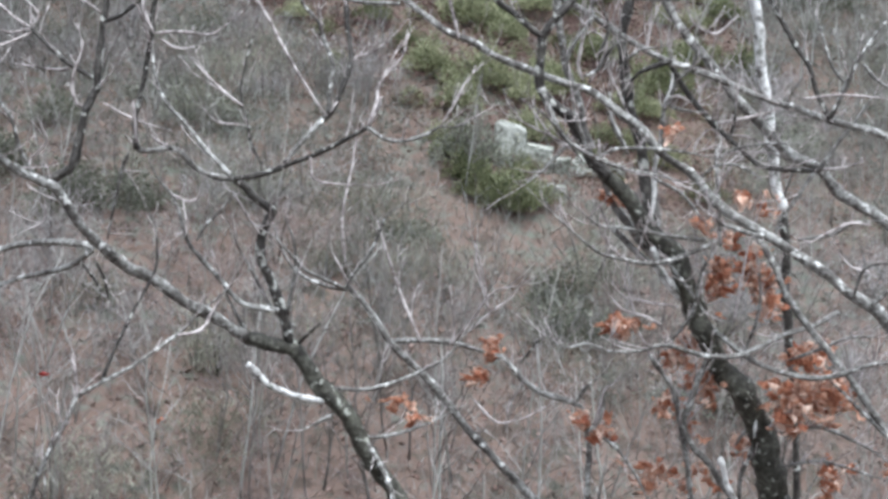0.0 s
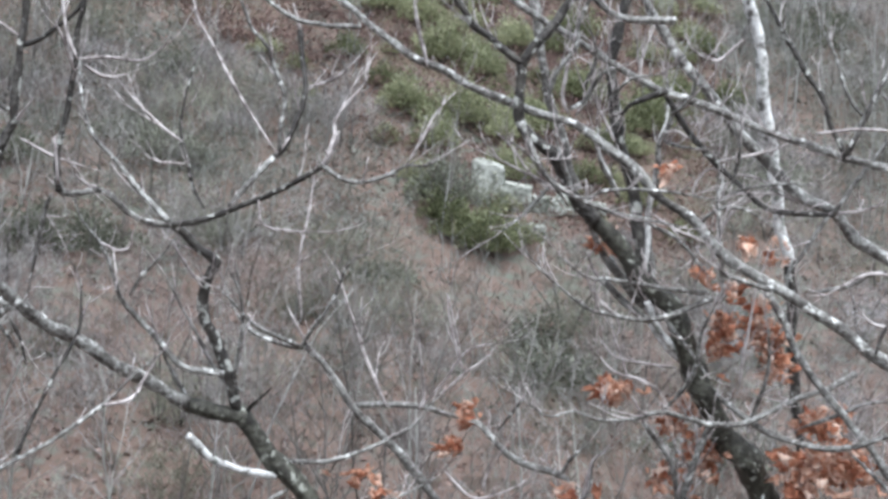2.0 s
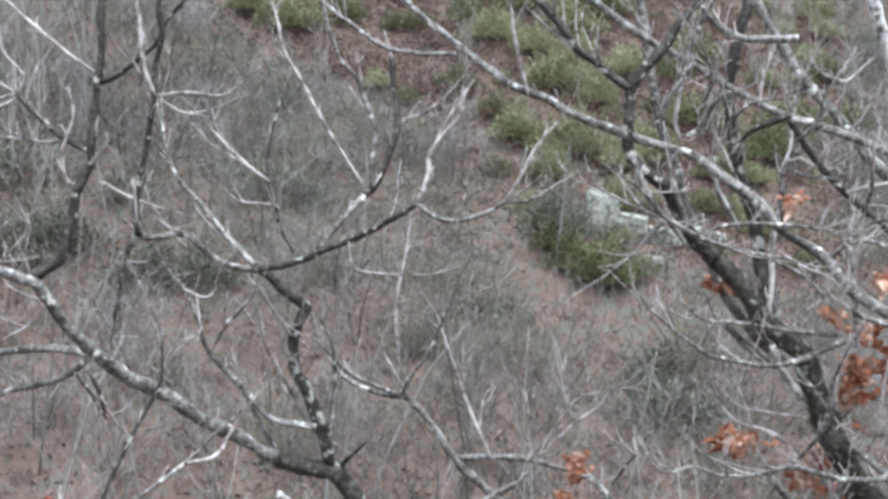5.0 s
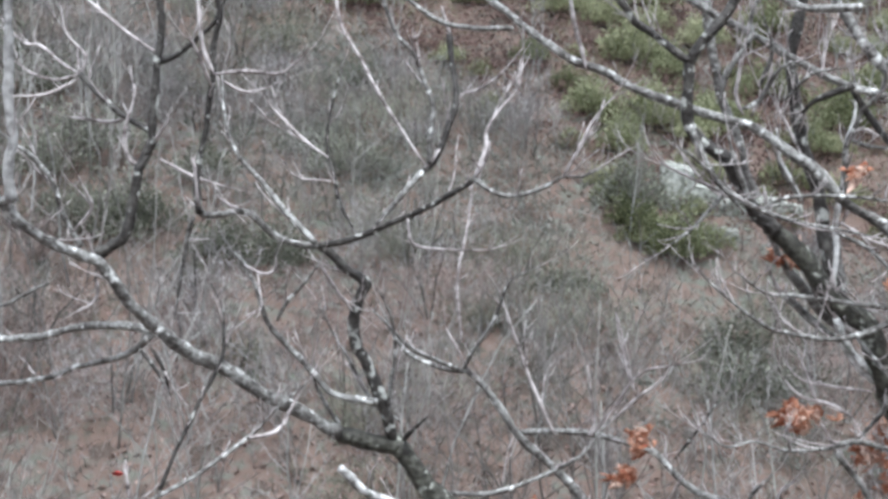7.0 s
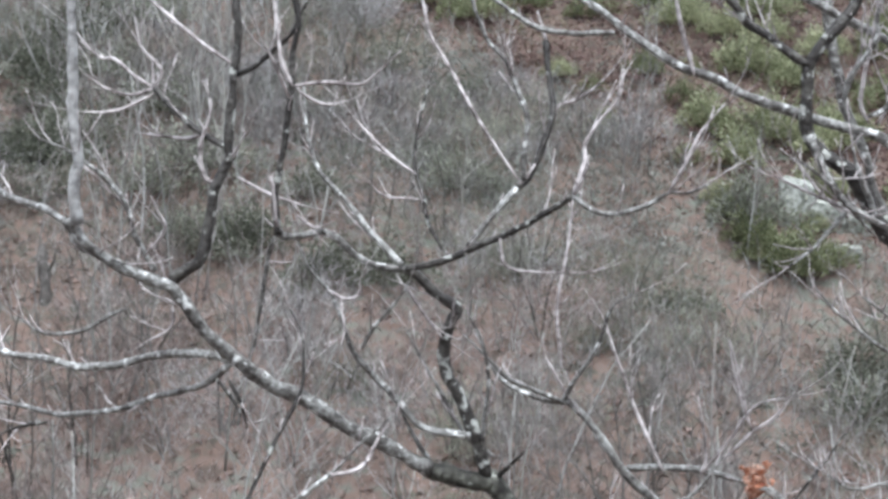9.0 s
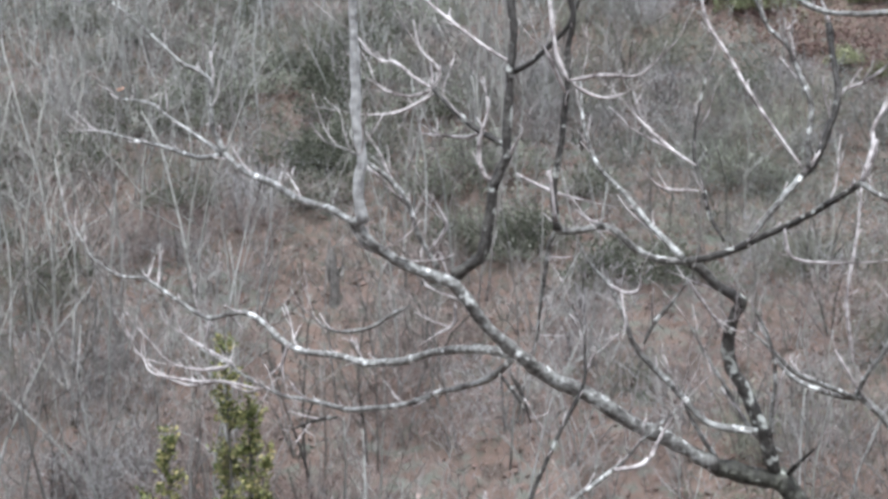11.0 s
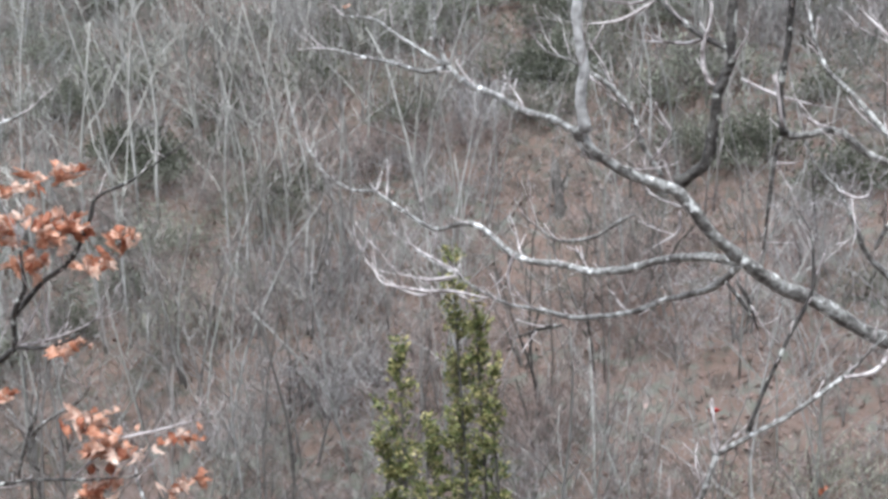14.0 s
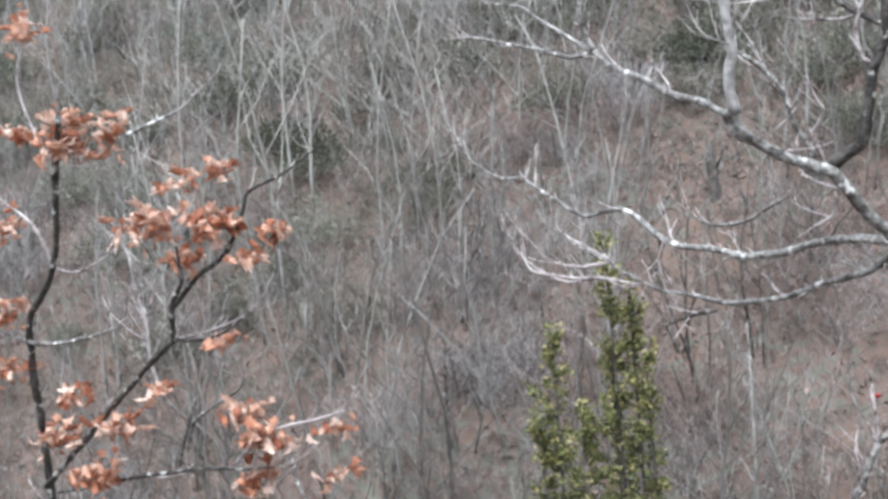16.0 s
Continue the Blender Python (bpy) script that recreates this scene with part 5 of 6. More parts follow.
def sapling_geometry(seed, tall, stems, spread):
    """Upright stems, each its own mesh, and the climbing side branches and fine twigs."""
    r = random.Random(seed)
    made, tv, tf = [], [], []

    def shoot(at, d, length, rad, level, verts, faces):
        n = (5, 3, 2)[level]
        path, p = [at], at
        for k in range(n):
            d = (d + Vector((r.gauss(0, 1), r.gauss(0, 1), r.gauss(0.35, 0.5))) * (0.13, 0.24, 0.32)[level]).normalized()
            p = p + d * (length / n)
            path.append(p)
        tube(verts, faces, path, [rad * (1 - 0.72 * k / n) for k in range(n + 1)], 5 if level == 0 else 3)
        if level < 2:
            for k in range(r.randint(7, 10) if level == 0 else r.randint(3, 5)):
                t = r.uniform(0.2 if level == 0 else 0.12, 0.98)
                i = min(n - 1, int(t * n))
                q = path[i].lerp(path[i + 1], t * n - i)
                a = r.uniform(0, 2 * math.pi)
                out = Vector((math.cos(a), math.sin(a), r.uniform(0.2, 1.3))).normalized()
                shoot(q, (out + d * 0.4).normalized(), length * r.uniform(0.22, 0.48) * (1.15 - 0.5 * t), max(0.0042, rad * 0.5 * (1 - 0.5 * t)), level + 1, tv, tf)

    for k in range(stems):
        a = r.uniform(0, 2 * math.pi)
        base = Vector((math.cos(a), math.sin(a), 0)) * r.uniform(0.04, 0.16) * (stems > 1)
        sv, sf = [], []
        shoot(base + Vector((0, 0, -0.1)), Vector((math.cos(a) * spread, math.sin(a) * spread, 1)).normalized(), tall * r.uniform(0.7, 1.0), r.uniform(0.011, 0.020) * (tall / 2.8) ** 0.7, 0, sv, sf)
        made.append((sv, sf))
    return made, (tv, tf)


far_rng = random.Random(5)
KINDS = []
for k in range(10):
    tall = (1.5, 1.9, 2.3, 2.7, 3.1, 1.7, 2.1, 2.5, 2.9, 3.6)[k]
    KINDS.append(sapling_geometry(40 + k, tall, (3, 2, 3, 2, 1, 3, 3, 2, 3, 2)[k], (0.22, 0.14, 0.2, 0.12, 0.06, 0.25, 0.2, 0.15, 0.16, 0.06)[k]))

# a pale clump and some dark forked saplings stand out from the rest
chosen = []
for b, s, k, dark in ((-36.4, 16.5, 9, 2), (-36.9, 16.8, 9, 2), (-38.6, 16.9, 9, 2), (-37.6, 17.4, 4, 2), (-37.4, 14.6, 3, 1), (-25.0, 14.9, 1, 1), (-33.0, 13.4, 2, 1), (-41.5, 15.0, 7, 1), (-36.0, 15.9, 6, 1),
                      (-12.0, 17.0, 8, 0), (-7.5, 16.6, 3, 2), (-3.5, 15.4, 6, 0), (-16.5, 15.0, 4, 0), (-34.6, 15.8, 9, 0), (-35.4, 17.8, 4, 2), (-40.8, 15.4, 8, 0), (-43.5, 16.4, 9, 2), (-45.6, 15.2, 4, 0),
                      (-48.0, 16.8, 9, 2), (-31.5, 17.6, 8, 2), (-29.8, 15.6, 4, 0), (-42.0, 18.8, 9, 2), (-46.0, 18.2, 9, 2), (-33.4, 18.6, 4, 2), (-50.0, 17.8, 4, 2), (-39.8, 19.6, 9, 2), (-20.0, 18.6, 9, 2), (-22.0, 20.0, 4, 2), (-10.5, 18.0, 4, 2)):
    chosen.append((0.1 + s * math.sin(radians(b)), 0.8 + s * math.cos(radians(b)), k, dark))
spots = [(x, y) for x, y, k, dark in chosen]
while len(spots) < 520:
    b, s = far_rng.uniform(-58, 22), math.sqrt(far_rng.uniform(11.5 ** 2, 33 ** 2))
    x, y = 0.1 + s * math.sin(radians(b)), 0.8 + s * math.cos(radians(b))
    if in_heath(x, y) and far_rng.random() > 0.05:
        continue
    if (-3.5 < b < 6 and 15.0 < s < 19.5 and far_rng.random() < 0.75) or by_snag(b, s):
        continue
    if noise.noise((x * 0.4, y * 0.4, 4.0)) < far_rng.uniform(-0.9, 0.0):
        continue
    if any((x - p) ** 2 + (y - q) ** 2 < 0.1 for p, q in spots):
        continue
    spots.append((x, y))
while len(spots) < 605:
    b, s = far_rng.uniform(-56, 20), far_rng.uniform(8.8, 15.5)
    x, y = 0.1 + s * math.sin(radians(b)), 0.8 + s * math.cos(radians(b))
    if all((x - p) ** 2 + (y - q) ** 2 > 0.2 for p, q in spots):
        spots.append((x, y))
spots[len(chosen):] = sorted(spots[len(chosen):], key=lambda p: math.hypot(*p))
templates = {}
for i, (x, y) in enumerate(spots[:300]):
    k, dark = far_rng.randrange(10), int(far_rng.random() < (0.35 if math.hypot(x, y) < 15 else 0.14))
    if i < len(chosen):
        k, dark = chosen[i][2], chosen[i][3]
    size = far_rng.uniform(0.75, 1.1) * (1.3 if dark == 2 and i < len(chosen) else 1.0)
    if bearing(x, y)[0] > -14 and bearing(x, y)[1] > 13.5:
        size *= 0.6
    at = pose(x, y, height(x, y), far_rng.uniform(-3, 3), far_rng.uniform(-3, 3), far_rng.uniform(0, 360))
    if (k, dark) not in templates:
        ob = thing("bare_sapling", (0, 0, 0), ("bare grey sapling with fine upright twigs", "bare dark-stemmed sapling on the leafy slope", "straight pale-barked bare sapling on the slope")[dark], "sapling", "bare saplings on the hillside")
        for sv, sf in KINDS[k][0]:
            mesh_object("stem", sv, sf, (FAR_BARK, DARK_FAR_BARK, PALE_FAR_BARK)[dark], True).parent = ob
        crown = mesh_object("crown", *KINDS[k][1], (TWIG_BARK, DARK_FAR_BARK, PALE_FAR_BARK)[dark])
        crown.parent = ob
        templates[(k, dark)] = ob
    else:
        ob = copy_thing(templates[(k, dark)], Matrix())
    ob.matrix_basis = at @ Matrix.Scale(size, 4)

verts, faces = [], []
for x, y in spots[300:]:
    stems, crown = KINDS[far_rng.randrange(10)]
    m = pose(x, y, height(x, y), 0, 0, far_rng.uniform(0, 360)) @ Matrix.Scale(far_rng.uniform(0.8, 1.15) * (0.6 if -14 < bearing(x, y)[0] < 8 else 1.0), 4)
    for v, f in (*stems, crown):
        base = len(verts)
        verts.extend(m @ q for q in v)
        faces.extend(tuple(base + c for c in q) for q in f)
tagged(mesh_object("far_thicket", verts, faces, FAR_BARK), "distant thicket of bare grey saplings", "thicket", kind="stuff")

# low brush and dead stalks
verts, faces = [], []
for k in range(6500):
    b, s = far_rng.uniform(-60, 24), math.sqrt(far_rng.uniform(10.5 ** 2, 30 ** 2))
    x, y = 0.1 + s * math.sin(radians(b)), 0.8 + s * math.cos(radians(b))
    if noise.noise((x * 0.5, y * 0.5, 7.0)) < -0.15 or (in_heath(x, y) and far_rng.random() > 0.2):
        continue
    p = Vector((x, y, height(x, y) - 0.03))
    d = Vector((far_rng.gauss(0, 0.3), far_rng.gauss(0, 0.3), 1)).normalized()
    n, path, h = 3, [p], far_rng.uniform(0.3, 1.1)
    for i in range(n):
        d = (d + Vector((far_rng.gauss(0, 0.25), far_rng.gauss(0, 0.25), 0.05))).normalized()
        path.append(path[-1] + d * h / n)
    r = far_rng.uniform(0.0035, 0.008)
    tube(verts, faces, path, [r, r * 0.8, r * 0.6, r * 0.4], 3)
    for i in (1, 2):
        q = path[i] + Vector((far_rng.gauss(0, 1), far_rng.gauss(0, 1), far_rng.uniform(0.2, 1.2))).normalized() * h * 0.4
        tube(verts, faces, [path[i], path[i].lerp(q, 0.5) + Vector((0, 0, 0.02)), q], [r * 0.6, r * 0.5, r * 0.4], 3)
tagged(mesh_object("brush", verts, faces, DRY_GRASS), "tangled dry brush and dead stalks on the slope", "brush", kind="stuff")

# dry grass, stalks and seedlings that cover the slope
verts, faces = [], []
for k in range(120000):
    b, s = far_rng.uniform(-60, 24), math.sqrt(far_rng.uniform(10.0 ** 2, 32 ** 2))
    x, y = 0.1 + s * math.sin(radians(b)), 0.8 + s * math.cos(radians(b))
    cover = noise.noise((x * 0.55, y * 0.55, 12.0)) + 0.5 * noise.noise((x * 1.7, y * 1.7, 3.0))
    if cover < far_rng.uniform(-0.7, 0.25) or (in_heath(x, y) and far_rng.random() > 0.25):
        continue
    p, h = Vector((x, y, height(x, y) - 0.01)), far_rng.uniform(0.04, 0.16) * (1.0 + 0.6 * max(0.0, cover))
    lean = Vector((far_rng.gauss(0, 0.9), far_rng.gauss(0, 0.6) - 0.1, 1)) * h
    side = Vector((far_rng.uniform(0.5, 1), far_rng.uniform(-0.5, 0.5), 0)) * far_rng.uniform(0.004, 0.009)
    base = len(verts)
    verts.extend((p - side, p + side, p + lean))
    faces.append((base, base + 1, base + 2))
tagged(mesh_object("undergrowth", verts, faces, DRY_GRASS), "dry grass and thin stalks covering the slope", "undergrowth", kind="stuff")

# fallen leaves
verts, faces = [], []
for k in range(60000):
    b, s = far_rng.uniform(-60, 24), math.sqrt(far_rng.uniform(10.0 ** 2, 27 ** 2))
    x, y = 0.1 + s * math.sin(radians(b)), 0.8 + s * math.cos(radians(b))
    if noise.noise((x * 0.45, y * 0.45, 2.0)) < far_rng.uniform(-0.5, 0.25):
        continue
    p, w = Vector((x, y, height(x, y) + 0.008)), far_rng.choice((0.014, 0.02, 0.028, 0.045)) * far_rng.uniform(0.8, 1.3)
    m = Euler((far_rng.gauss(0.3, 0.35), far_rng.gauss(0.1, 0.35), far_rng.uniform(-3.1, 3.1))).to_matrix()
    base = len(verts)
    verts.extend(p + m @ Vector(q) for q in ((-w, 0, 0), (0, -w * 0.6, w * 0.35), (w, 0, 0.1 * w), (0, w * 0.6, w * 0.35)))
    faces.append((base, base + 1, base + 2, base + 3))
tagged(mesh_object("fallen_leaves", verts, faces, LITTER), "fallen brown oak leaves strewn over the slope", "leaves", kind="stuff")


def tufts(verts, faces, r, count, spread, tall, blade, lean):
    """Upright sprays of narrow leaves over a dome."""
    for k in range(count):
        a, q = r.uniform(0, 2 * math.pi), math.sqrt(r.random())
        h = tall * (1 - 0.75 * q * q) * r.uniform(0.35, 1.0)
        lump = 1 + 0.35 * noise.noise((math.cos(a) * 1.5 + count, math.sin(a) * 1.5, q * 2))
        p = Vector((math.cos(a) * q * spread * lump, math.sin(a) * q * spread * lump, h * lump))
        d = Vector((math.cos(a) * q * lean + r.gauss(0, 0.35), math.sin(a) * q * lean + r.gauss(0, 0.35), r.uniform(0.3, 1.0))).normalized()
        side = d.cross(Vector((r.gauss(0, 1), r.gauss(0, 1), r.gauss(0, 1)))).normalized() * blade * r.uniform(0.14, 0.26)
        ln = d * blade * r.uniform(0.6, 1.3)
        base = len(verts)
        verts.extend((p - side * 0.4, p + ln * 0.5 - side, p + ln, p + ln * 0.5 + side))
        faces.append((base, base + 1, base + 2, base + 3))


def bush(seed, spread, tall, blade, leafage, count):
    """Shared meshes of stems and foliage for a bush."""
    r = random.Random(seed)
    stems = []
    for k in range(4):
        sv, sf = [], []
        a, q = r.uniform(0, 6.28), r.uniform(0.2, 0.8)
        top = Vector((math.cos(a) * q * spread, math.sin(a) * q * spread, tall * r.uniform(0.5, 0.85)))
        tube(sv, sf, [Vector((0, 0, -0.1)), top * 0.5 + Vector((0, 0, 0.08)), top], [0.012, 0.008, 0.004], 4)
        stems.append((sv, sf))
    lv, lf = [], []
    for k in range(7):
        a, q = r.uniform(0, 6.28), r.uniform(0.0, 0.75)
        v, f = [], []
        tufts(v, f, r, count // 7, spread * r.uniform(0.3, 0.55), tall * r.uniform(0.55, 1.0) * (1.1 - 0.5 * q), blade, 1.2)
        base, o = len(lv), Vector((math.cos(a) * q * spread, math.sin(a) * q * spread, 0))
        lv.extend(p + o for p in v)
        lf.extend(tuple(base + c for c in p) for p in f)
    return stems, lv, lf


BUSHES = {}


def plant_bush(name, x, y, key, made, leafage, label, group, size=1.0):
    if key not in BUSHES:
        stems, lv, lf = made
        ob = thing(name, (0, 0, 0), label, "bush", group)
        for sv, sf in stems:
            mesh_object("stem", sv, sf, DARK_FAR_BARK).parent = ob
        mesh_object("foliage", lv, lf, leafage).parent = ob
        BUSHES[key] = ob
    else:
        ob = copy_thing(BUSHES[key], Matrix())
    ob.matrix_basis = pose(x, y, height(x, y), 0, 0, far_rng.uniform(0, 360)) @ Matrix.Diagonal((size, size, size * far_rng.uniform(0.85, 1.15), 1))


ROUND = [bush(k, 0.62, 0.75, 0.075, BROOM, 2500) for k in (1, 2, 3)]
for k, (x, y, s) in enumerate(((0.80, 18.75, 0.85), (1.02, 18.95, 0.7), (0.55, 19.0, 0.7), (0.25, 19.2, 0.75), (0.0, 19.55, 0.6), (-0.15, 19.9, 0.5), (0.48, 21.4, 1.0), (0.95, 21.2, 0.95), (-0.3, 21.6, 0.85),
                               (0.1, 20.7, 0.75), (1.3, 21.9, 0.8), (-0.55, 20.7, 0.5), (0.18, 23.4, 1.05), (0.8, 23.2, 0.8), (-0.8, 24.8, 1.0), (-0.2, 24.6, 0.8), (-1.25, 22.8, 0.6), (-1.45, 25.3, 0.9), (-4.1, 23.9, 1.0),
                               (-3.4, 24.6, 0.8), (-4.8, 24.4, 0.8), (3.15, 22.1, 1.0), (2.5, 21.2, 0.8), (2.1, 22.9, 1.0), (1.6, 21.6, 0.8), (4.5, 23.2, 1.0), (3.7, 23.4, 0.9), (0.3, 25.3, 1.0), (1.4, 24.4, 0.9),
                               (2.9, 20.2, 0.7), (2.2, 20.5, 0.6), (-0.7, 26.0, 1.0), (0.9, 26.4, 1.0), (2.3, 25.0, 1.0))):
    plant_bush("broom_bush", x, y, ("broom", k % 3), ROUND[k % 3], BROOM, "low green broom bush on the heath", "green bushes on the heath", s)
SPARSE = [bush(k, 0.8, 0.7, 0.065, DULL_GREEN, 1500) for k in (11, 12, 13)]
for k in range(120):
    b, s = far_rng.uniform(-54, 16), math.sqrt(far_rng.uniform(16.0 ** 2, 31 ** 2))
    if k % 2:
        b, s = far_rng.uniform(-56, -22), far_rng.uniform(18.5, 28)
    x, y = 0.1 + s * math.sin(radians(b)), 0.8 + s * math.cos(radians(b))
    if not in_heath(x, y):
        plant_bush("evergreen_bush", x, y, ("dull", k % 3), SPARSE[k % 3], DULL_GREEN, "dull green undergrowth bush among bare saplings", "undergrowth bushes", far_rng.uniform(0.5, 1.3))

for k, (x, y) in enumerate(((-12.8, 16.9), (-15.7, 16.4), (-8.7, 18.5), (-12.2, 19.3), (-5.6, 17.3), (-6.4, 17.3), (-10.4, 19.0), (-13.3, 17.8), (-5.5, 17.4), (-4.8, 21.1), (-3.4, 19.2), (-3.8, 17.1), (-0.6, 17.6),
                            (1.4, 16.2), (1.3, 16.9), (-8.0, 21.9), (-3.9, 19.7), (-4.4, 17.1), (3.0, 15.6), (-3.7, 21.6), (-12.4, 19.1), (-14.6, 17.4), (-7.0, 18.2), (-5.0, 18.6), (2.0, 16.6))):
    plant_bush("evergreen_bush", x, y, ("dull", k % 3), SPARSE[k % 3], DULL_GREEN, "dull green undergrowth bush among bare saplings", "undergrowth bushes", far_rng.uniform(0.7, 1.1))
for k in range(16):
    b, s = far_rng.uniform(-33, -21), far_rng.uniform(19.0, 23.5)
    x, y = 0.1 + s * math.sin(radians(b)), 0.8 + s * math.cos(radians(b))
    plant_bush("evergreen_bush", x, y, ("dull", k % 3), SPARSE[k % 3], DULL_GREEN, "dull green undergrowth bush among bare saplings", "undergrowth bushes", far_rng.uniform(0.8, 1.3))
for k in range(110):
    x, y = far_rng.uniform(-5.5, 5.0), far_rng.uniform(19.5, 30)
    if in_heath(x, y):
        plant_bush("broom_bush", x, y, ("broom", k % 3), ROUND[k % 3], BROOM, "low green broom bush on the heath", "green bushes on the heath", far_rng.uniform(0.3, 0.75))

# grey leafless shrubs that veil the slope
BARE = []
for seed in (31, 32, 33, 34):
    r = random.Random(seed)
    v, f = [], []
    for lobe in range(7):
        a, q, top = r.uniform(0, 6.28), r.uniform(0, 1.05), r.uniform(0.35, 0.9)
        for k in range(200):
            t, g = r.random() ** 0.6, r.uniform(0, 6.28)
            w = 0.10 + 0.30 * t
            p = Vector((math.cos(a) * q + math.cos(g) * w * math.sqrt(r.random()), math.sin(a) * q + math.sin(g) * w * math.sqrt(r.random()), top * t * r.uniform(0.75, 1.0)))
            d = Vector((math.cos(a) * q * 0.8 + r.gauss(0, 0.8), math.sin(a) * q * 0.8 + r.gauss(0, 0.8), 1)).normalized() * r.uniform(0.05, 0.13)
            s = d.cross(Vector((r.gauss(0, 1), r.gauss(0, 1), r.gauss(0, 1)))).normalized() * r.uniform(0.0035, 0.006)
            base = len(v)
            v.extend((p - s, p + s, p + d))
            f.append((base, base + 1, base + 2))
    stems = []
    for k in range(4):
        sv, sf = [], []
        a, q = r.uniform(0, 6.28), r.uniform(0.2, 0.6)
        top = Vector((math.cos(a) * q, math.sin(a) * q, r.uniform(0.6, 0.9)))
        tube(sv, sf, [Vector((0, 0, -0.1)), top * 0.5 + Vector((0, 0, 0.06)), top], [0.012, 0.009, 0.004], 4)
        stems.append((sv, sf))
    BARE.append((stems, v, f))
count = 0
while count < 300:
    b, s = far_rng.uniform(-57, 20), math.sqrt(far_rng.uniform(11.5 ** 2, 28 ** 2))
    x, y = 0.1 + s * math.sin(radians(b)), 0.8 + s * math.cos(radians(b))
    if (-4 < b < 7 and 16.8 < s < 21) or by_snag(b, s) or (s < 14 and far_rng.random() < 0.45):
        continue
    if in_heath(x, y) or noise.noise((x * 0.33, y * 0.33, 21.0)) < far_rng.uniform(-0.6, 0.2):
        continue
    pick = far_rng.random()
    if b < -18:
        hue = 2 if pick < 0.5 else 0 if pick < 0.8 else 1
    else:
        hue = 1 if pick < 0.45 else 0 if pick < 0.9 else 2
    plant_bush("bare_shrub", x, y, ("bare", hue, count % 4), BARE[count % 4], (SHRUB_TWIG, OLIVE_TWIG, BROWN_TWIG)[hue],
               ("leafless grey shrub with dense fine twigs", "olive-grey leafless shrub with fine twigs", "brownish leafless shrub with fine twigs")[hue], "leafless shrubs on the hillside", far_rng.uniform(0.55, 1.15))
    count += 1

# fine brushwood past the single shrubs, brown below and grey-green higher up
WEFTS = {}
for k in range(9000):
    b, d = far_rng.uniform(-58, 22), math.sqrt(far_rng.uniform(11.5 ** 2, 31 ** 2))
    x, y = 0.1 + d * math.sin(radians(b)), 0.8 + d * math.cos(radians(b))
    patch = noise.noise((x * 0.3, y * 0.3, 31.0)) + 0.5 * noise.noise((x * 0.9, y * 0.9, 8.0))
    if in_heath(x, y) or (-1.5 < b < 5 and 16.6 < d < 19.5) or (by_snag(b, d) and far_rng.random() < 0.8) or patch < far_rng.uniform(-0.95, 0.0):
        continue
    lift = (d - 17.5) * 0.09 + 0.7 * noise.noise((x * 0.22, y * 0.22, 44.0)) + far_rng.gauss(0, 0.25) + (0.4 if -4 < b < 9 and 14.5 < d < 19 else 0.0)
    key = "green" if lift > 0.16 else "grey" if lift > -0.2 else "brown"
    verts, faces = WEFTS.setdefault(key, ([], []))
    h, wide = far_rng.uniform(0.15, 0.65), far_rng.uniform(0.15, 0.4)
    foot = Vector((x, y, height(x, y)))
    for j in range(58):
        g, t = far_rng.uniform(0, 6.28), far_rng.random() ** 0.7
        p = foot + Vector((math.cos(g) * wide * math.sqrt(far_rng.random()) * (0.4 + t), math.sin(g) * wide * (0.4 + t) * far_rng.random(), h * t * 0.8))
        e = Vector((far_rng.gauss(0, 0.95), far_rng.gauss(0, 0.7), far_rng.uniform(0.1, 1))).normalized() * far_rng.uniform(0.05, 0.14)
        w = Vector((far_rng.uniform(0.4, 1), far_rng.uniform(-0.6, 0.6), far_rng.uniform(-0.4, 0.4))) * far_rng.uniform(0.0035, 0.007) * (1.6 if key == "green" else 1.0)
        base = len(verts)
        verts.extend((p - w, p + w, p + e))
        faces.append((base, base + 1, base + 2))
for key, (verts, faces) in WEFTS.items():
    tagged(mesh_object("brushwood", verts, faces, {"green": MOSS_TWIG, "grey": SHRUB_TWIG, "brown": RUSSET_TWIG}[key]),
           {"green": "grey-green low brushwood on the upper slope", "grey": "fine grey leafless brushwood on the slope", "brown": "russet-brown leafless brushwood on the lower slope"}[key], "brushwood", kind="stuff")

# heather cover
verts, faces = [], []
for k in range(4200):
    x, y = far_rng.uniform(-6.5, 5.5), far_rng.uniform(18, 33)
    if not in_heath(x, y):
        continue
    v, f = [], []
    tufts(v, f, far_rng, 55, far_rng.uniform(0.25, 0.45), far_rng.uniform(0.12, 0.35), 0.055, 0.8)
    base, o = len(verts), Vector((x, y, height(x, y)))
    verts.extend(q + o for q in v)
    faces.extend(tuple(base + c for c in q) for q in f)
tagged(mesh_object("heather", verts, faces, HEATHER), "reddish-brown winter heather covering the upper slope", "heather", kind="stuff")


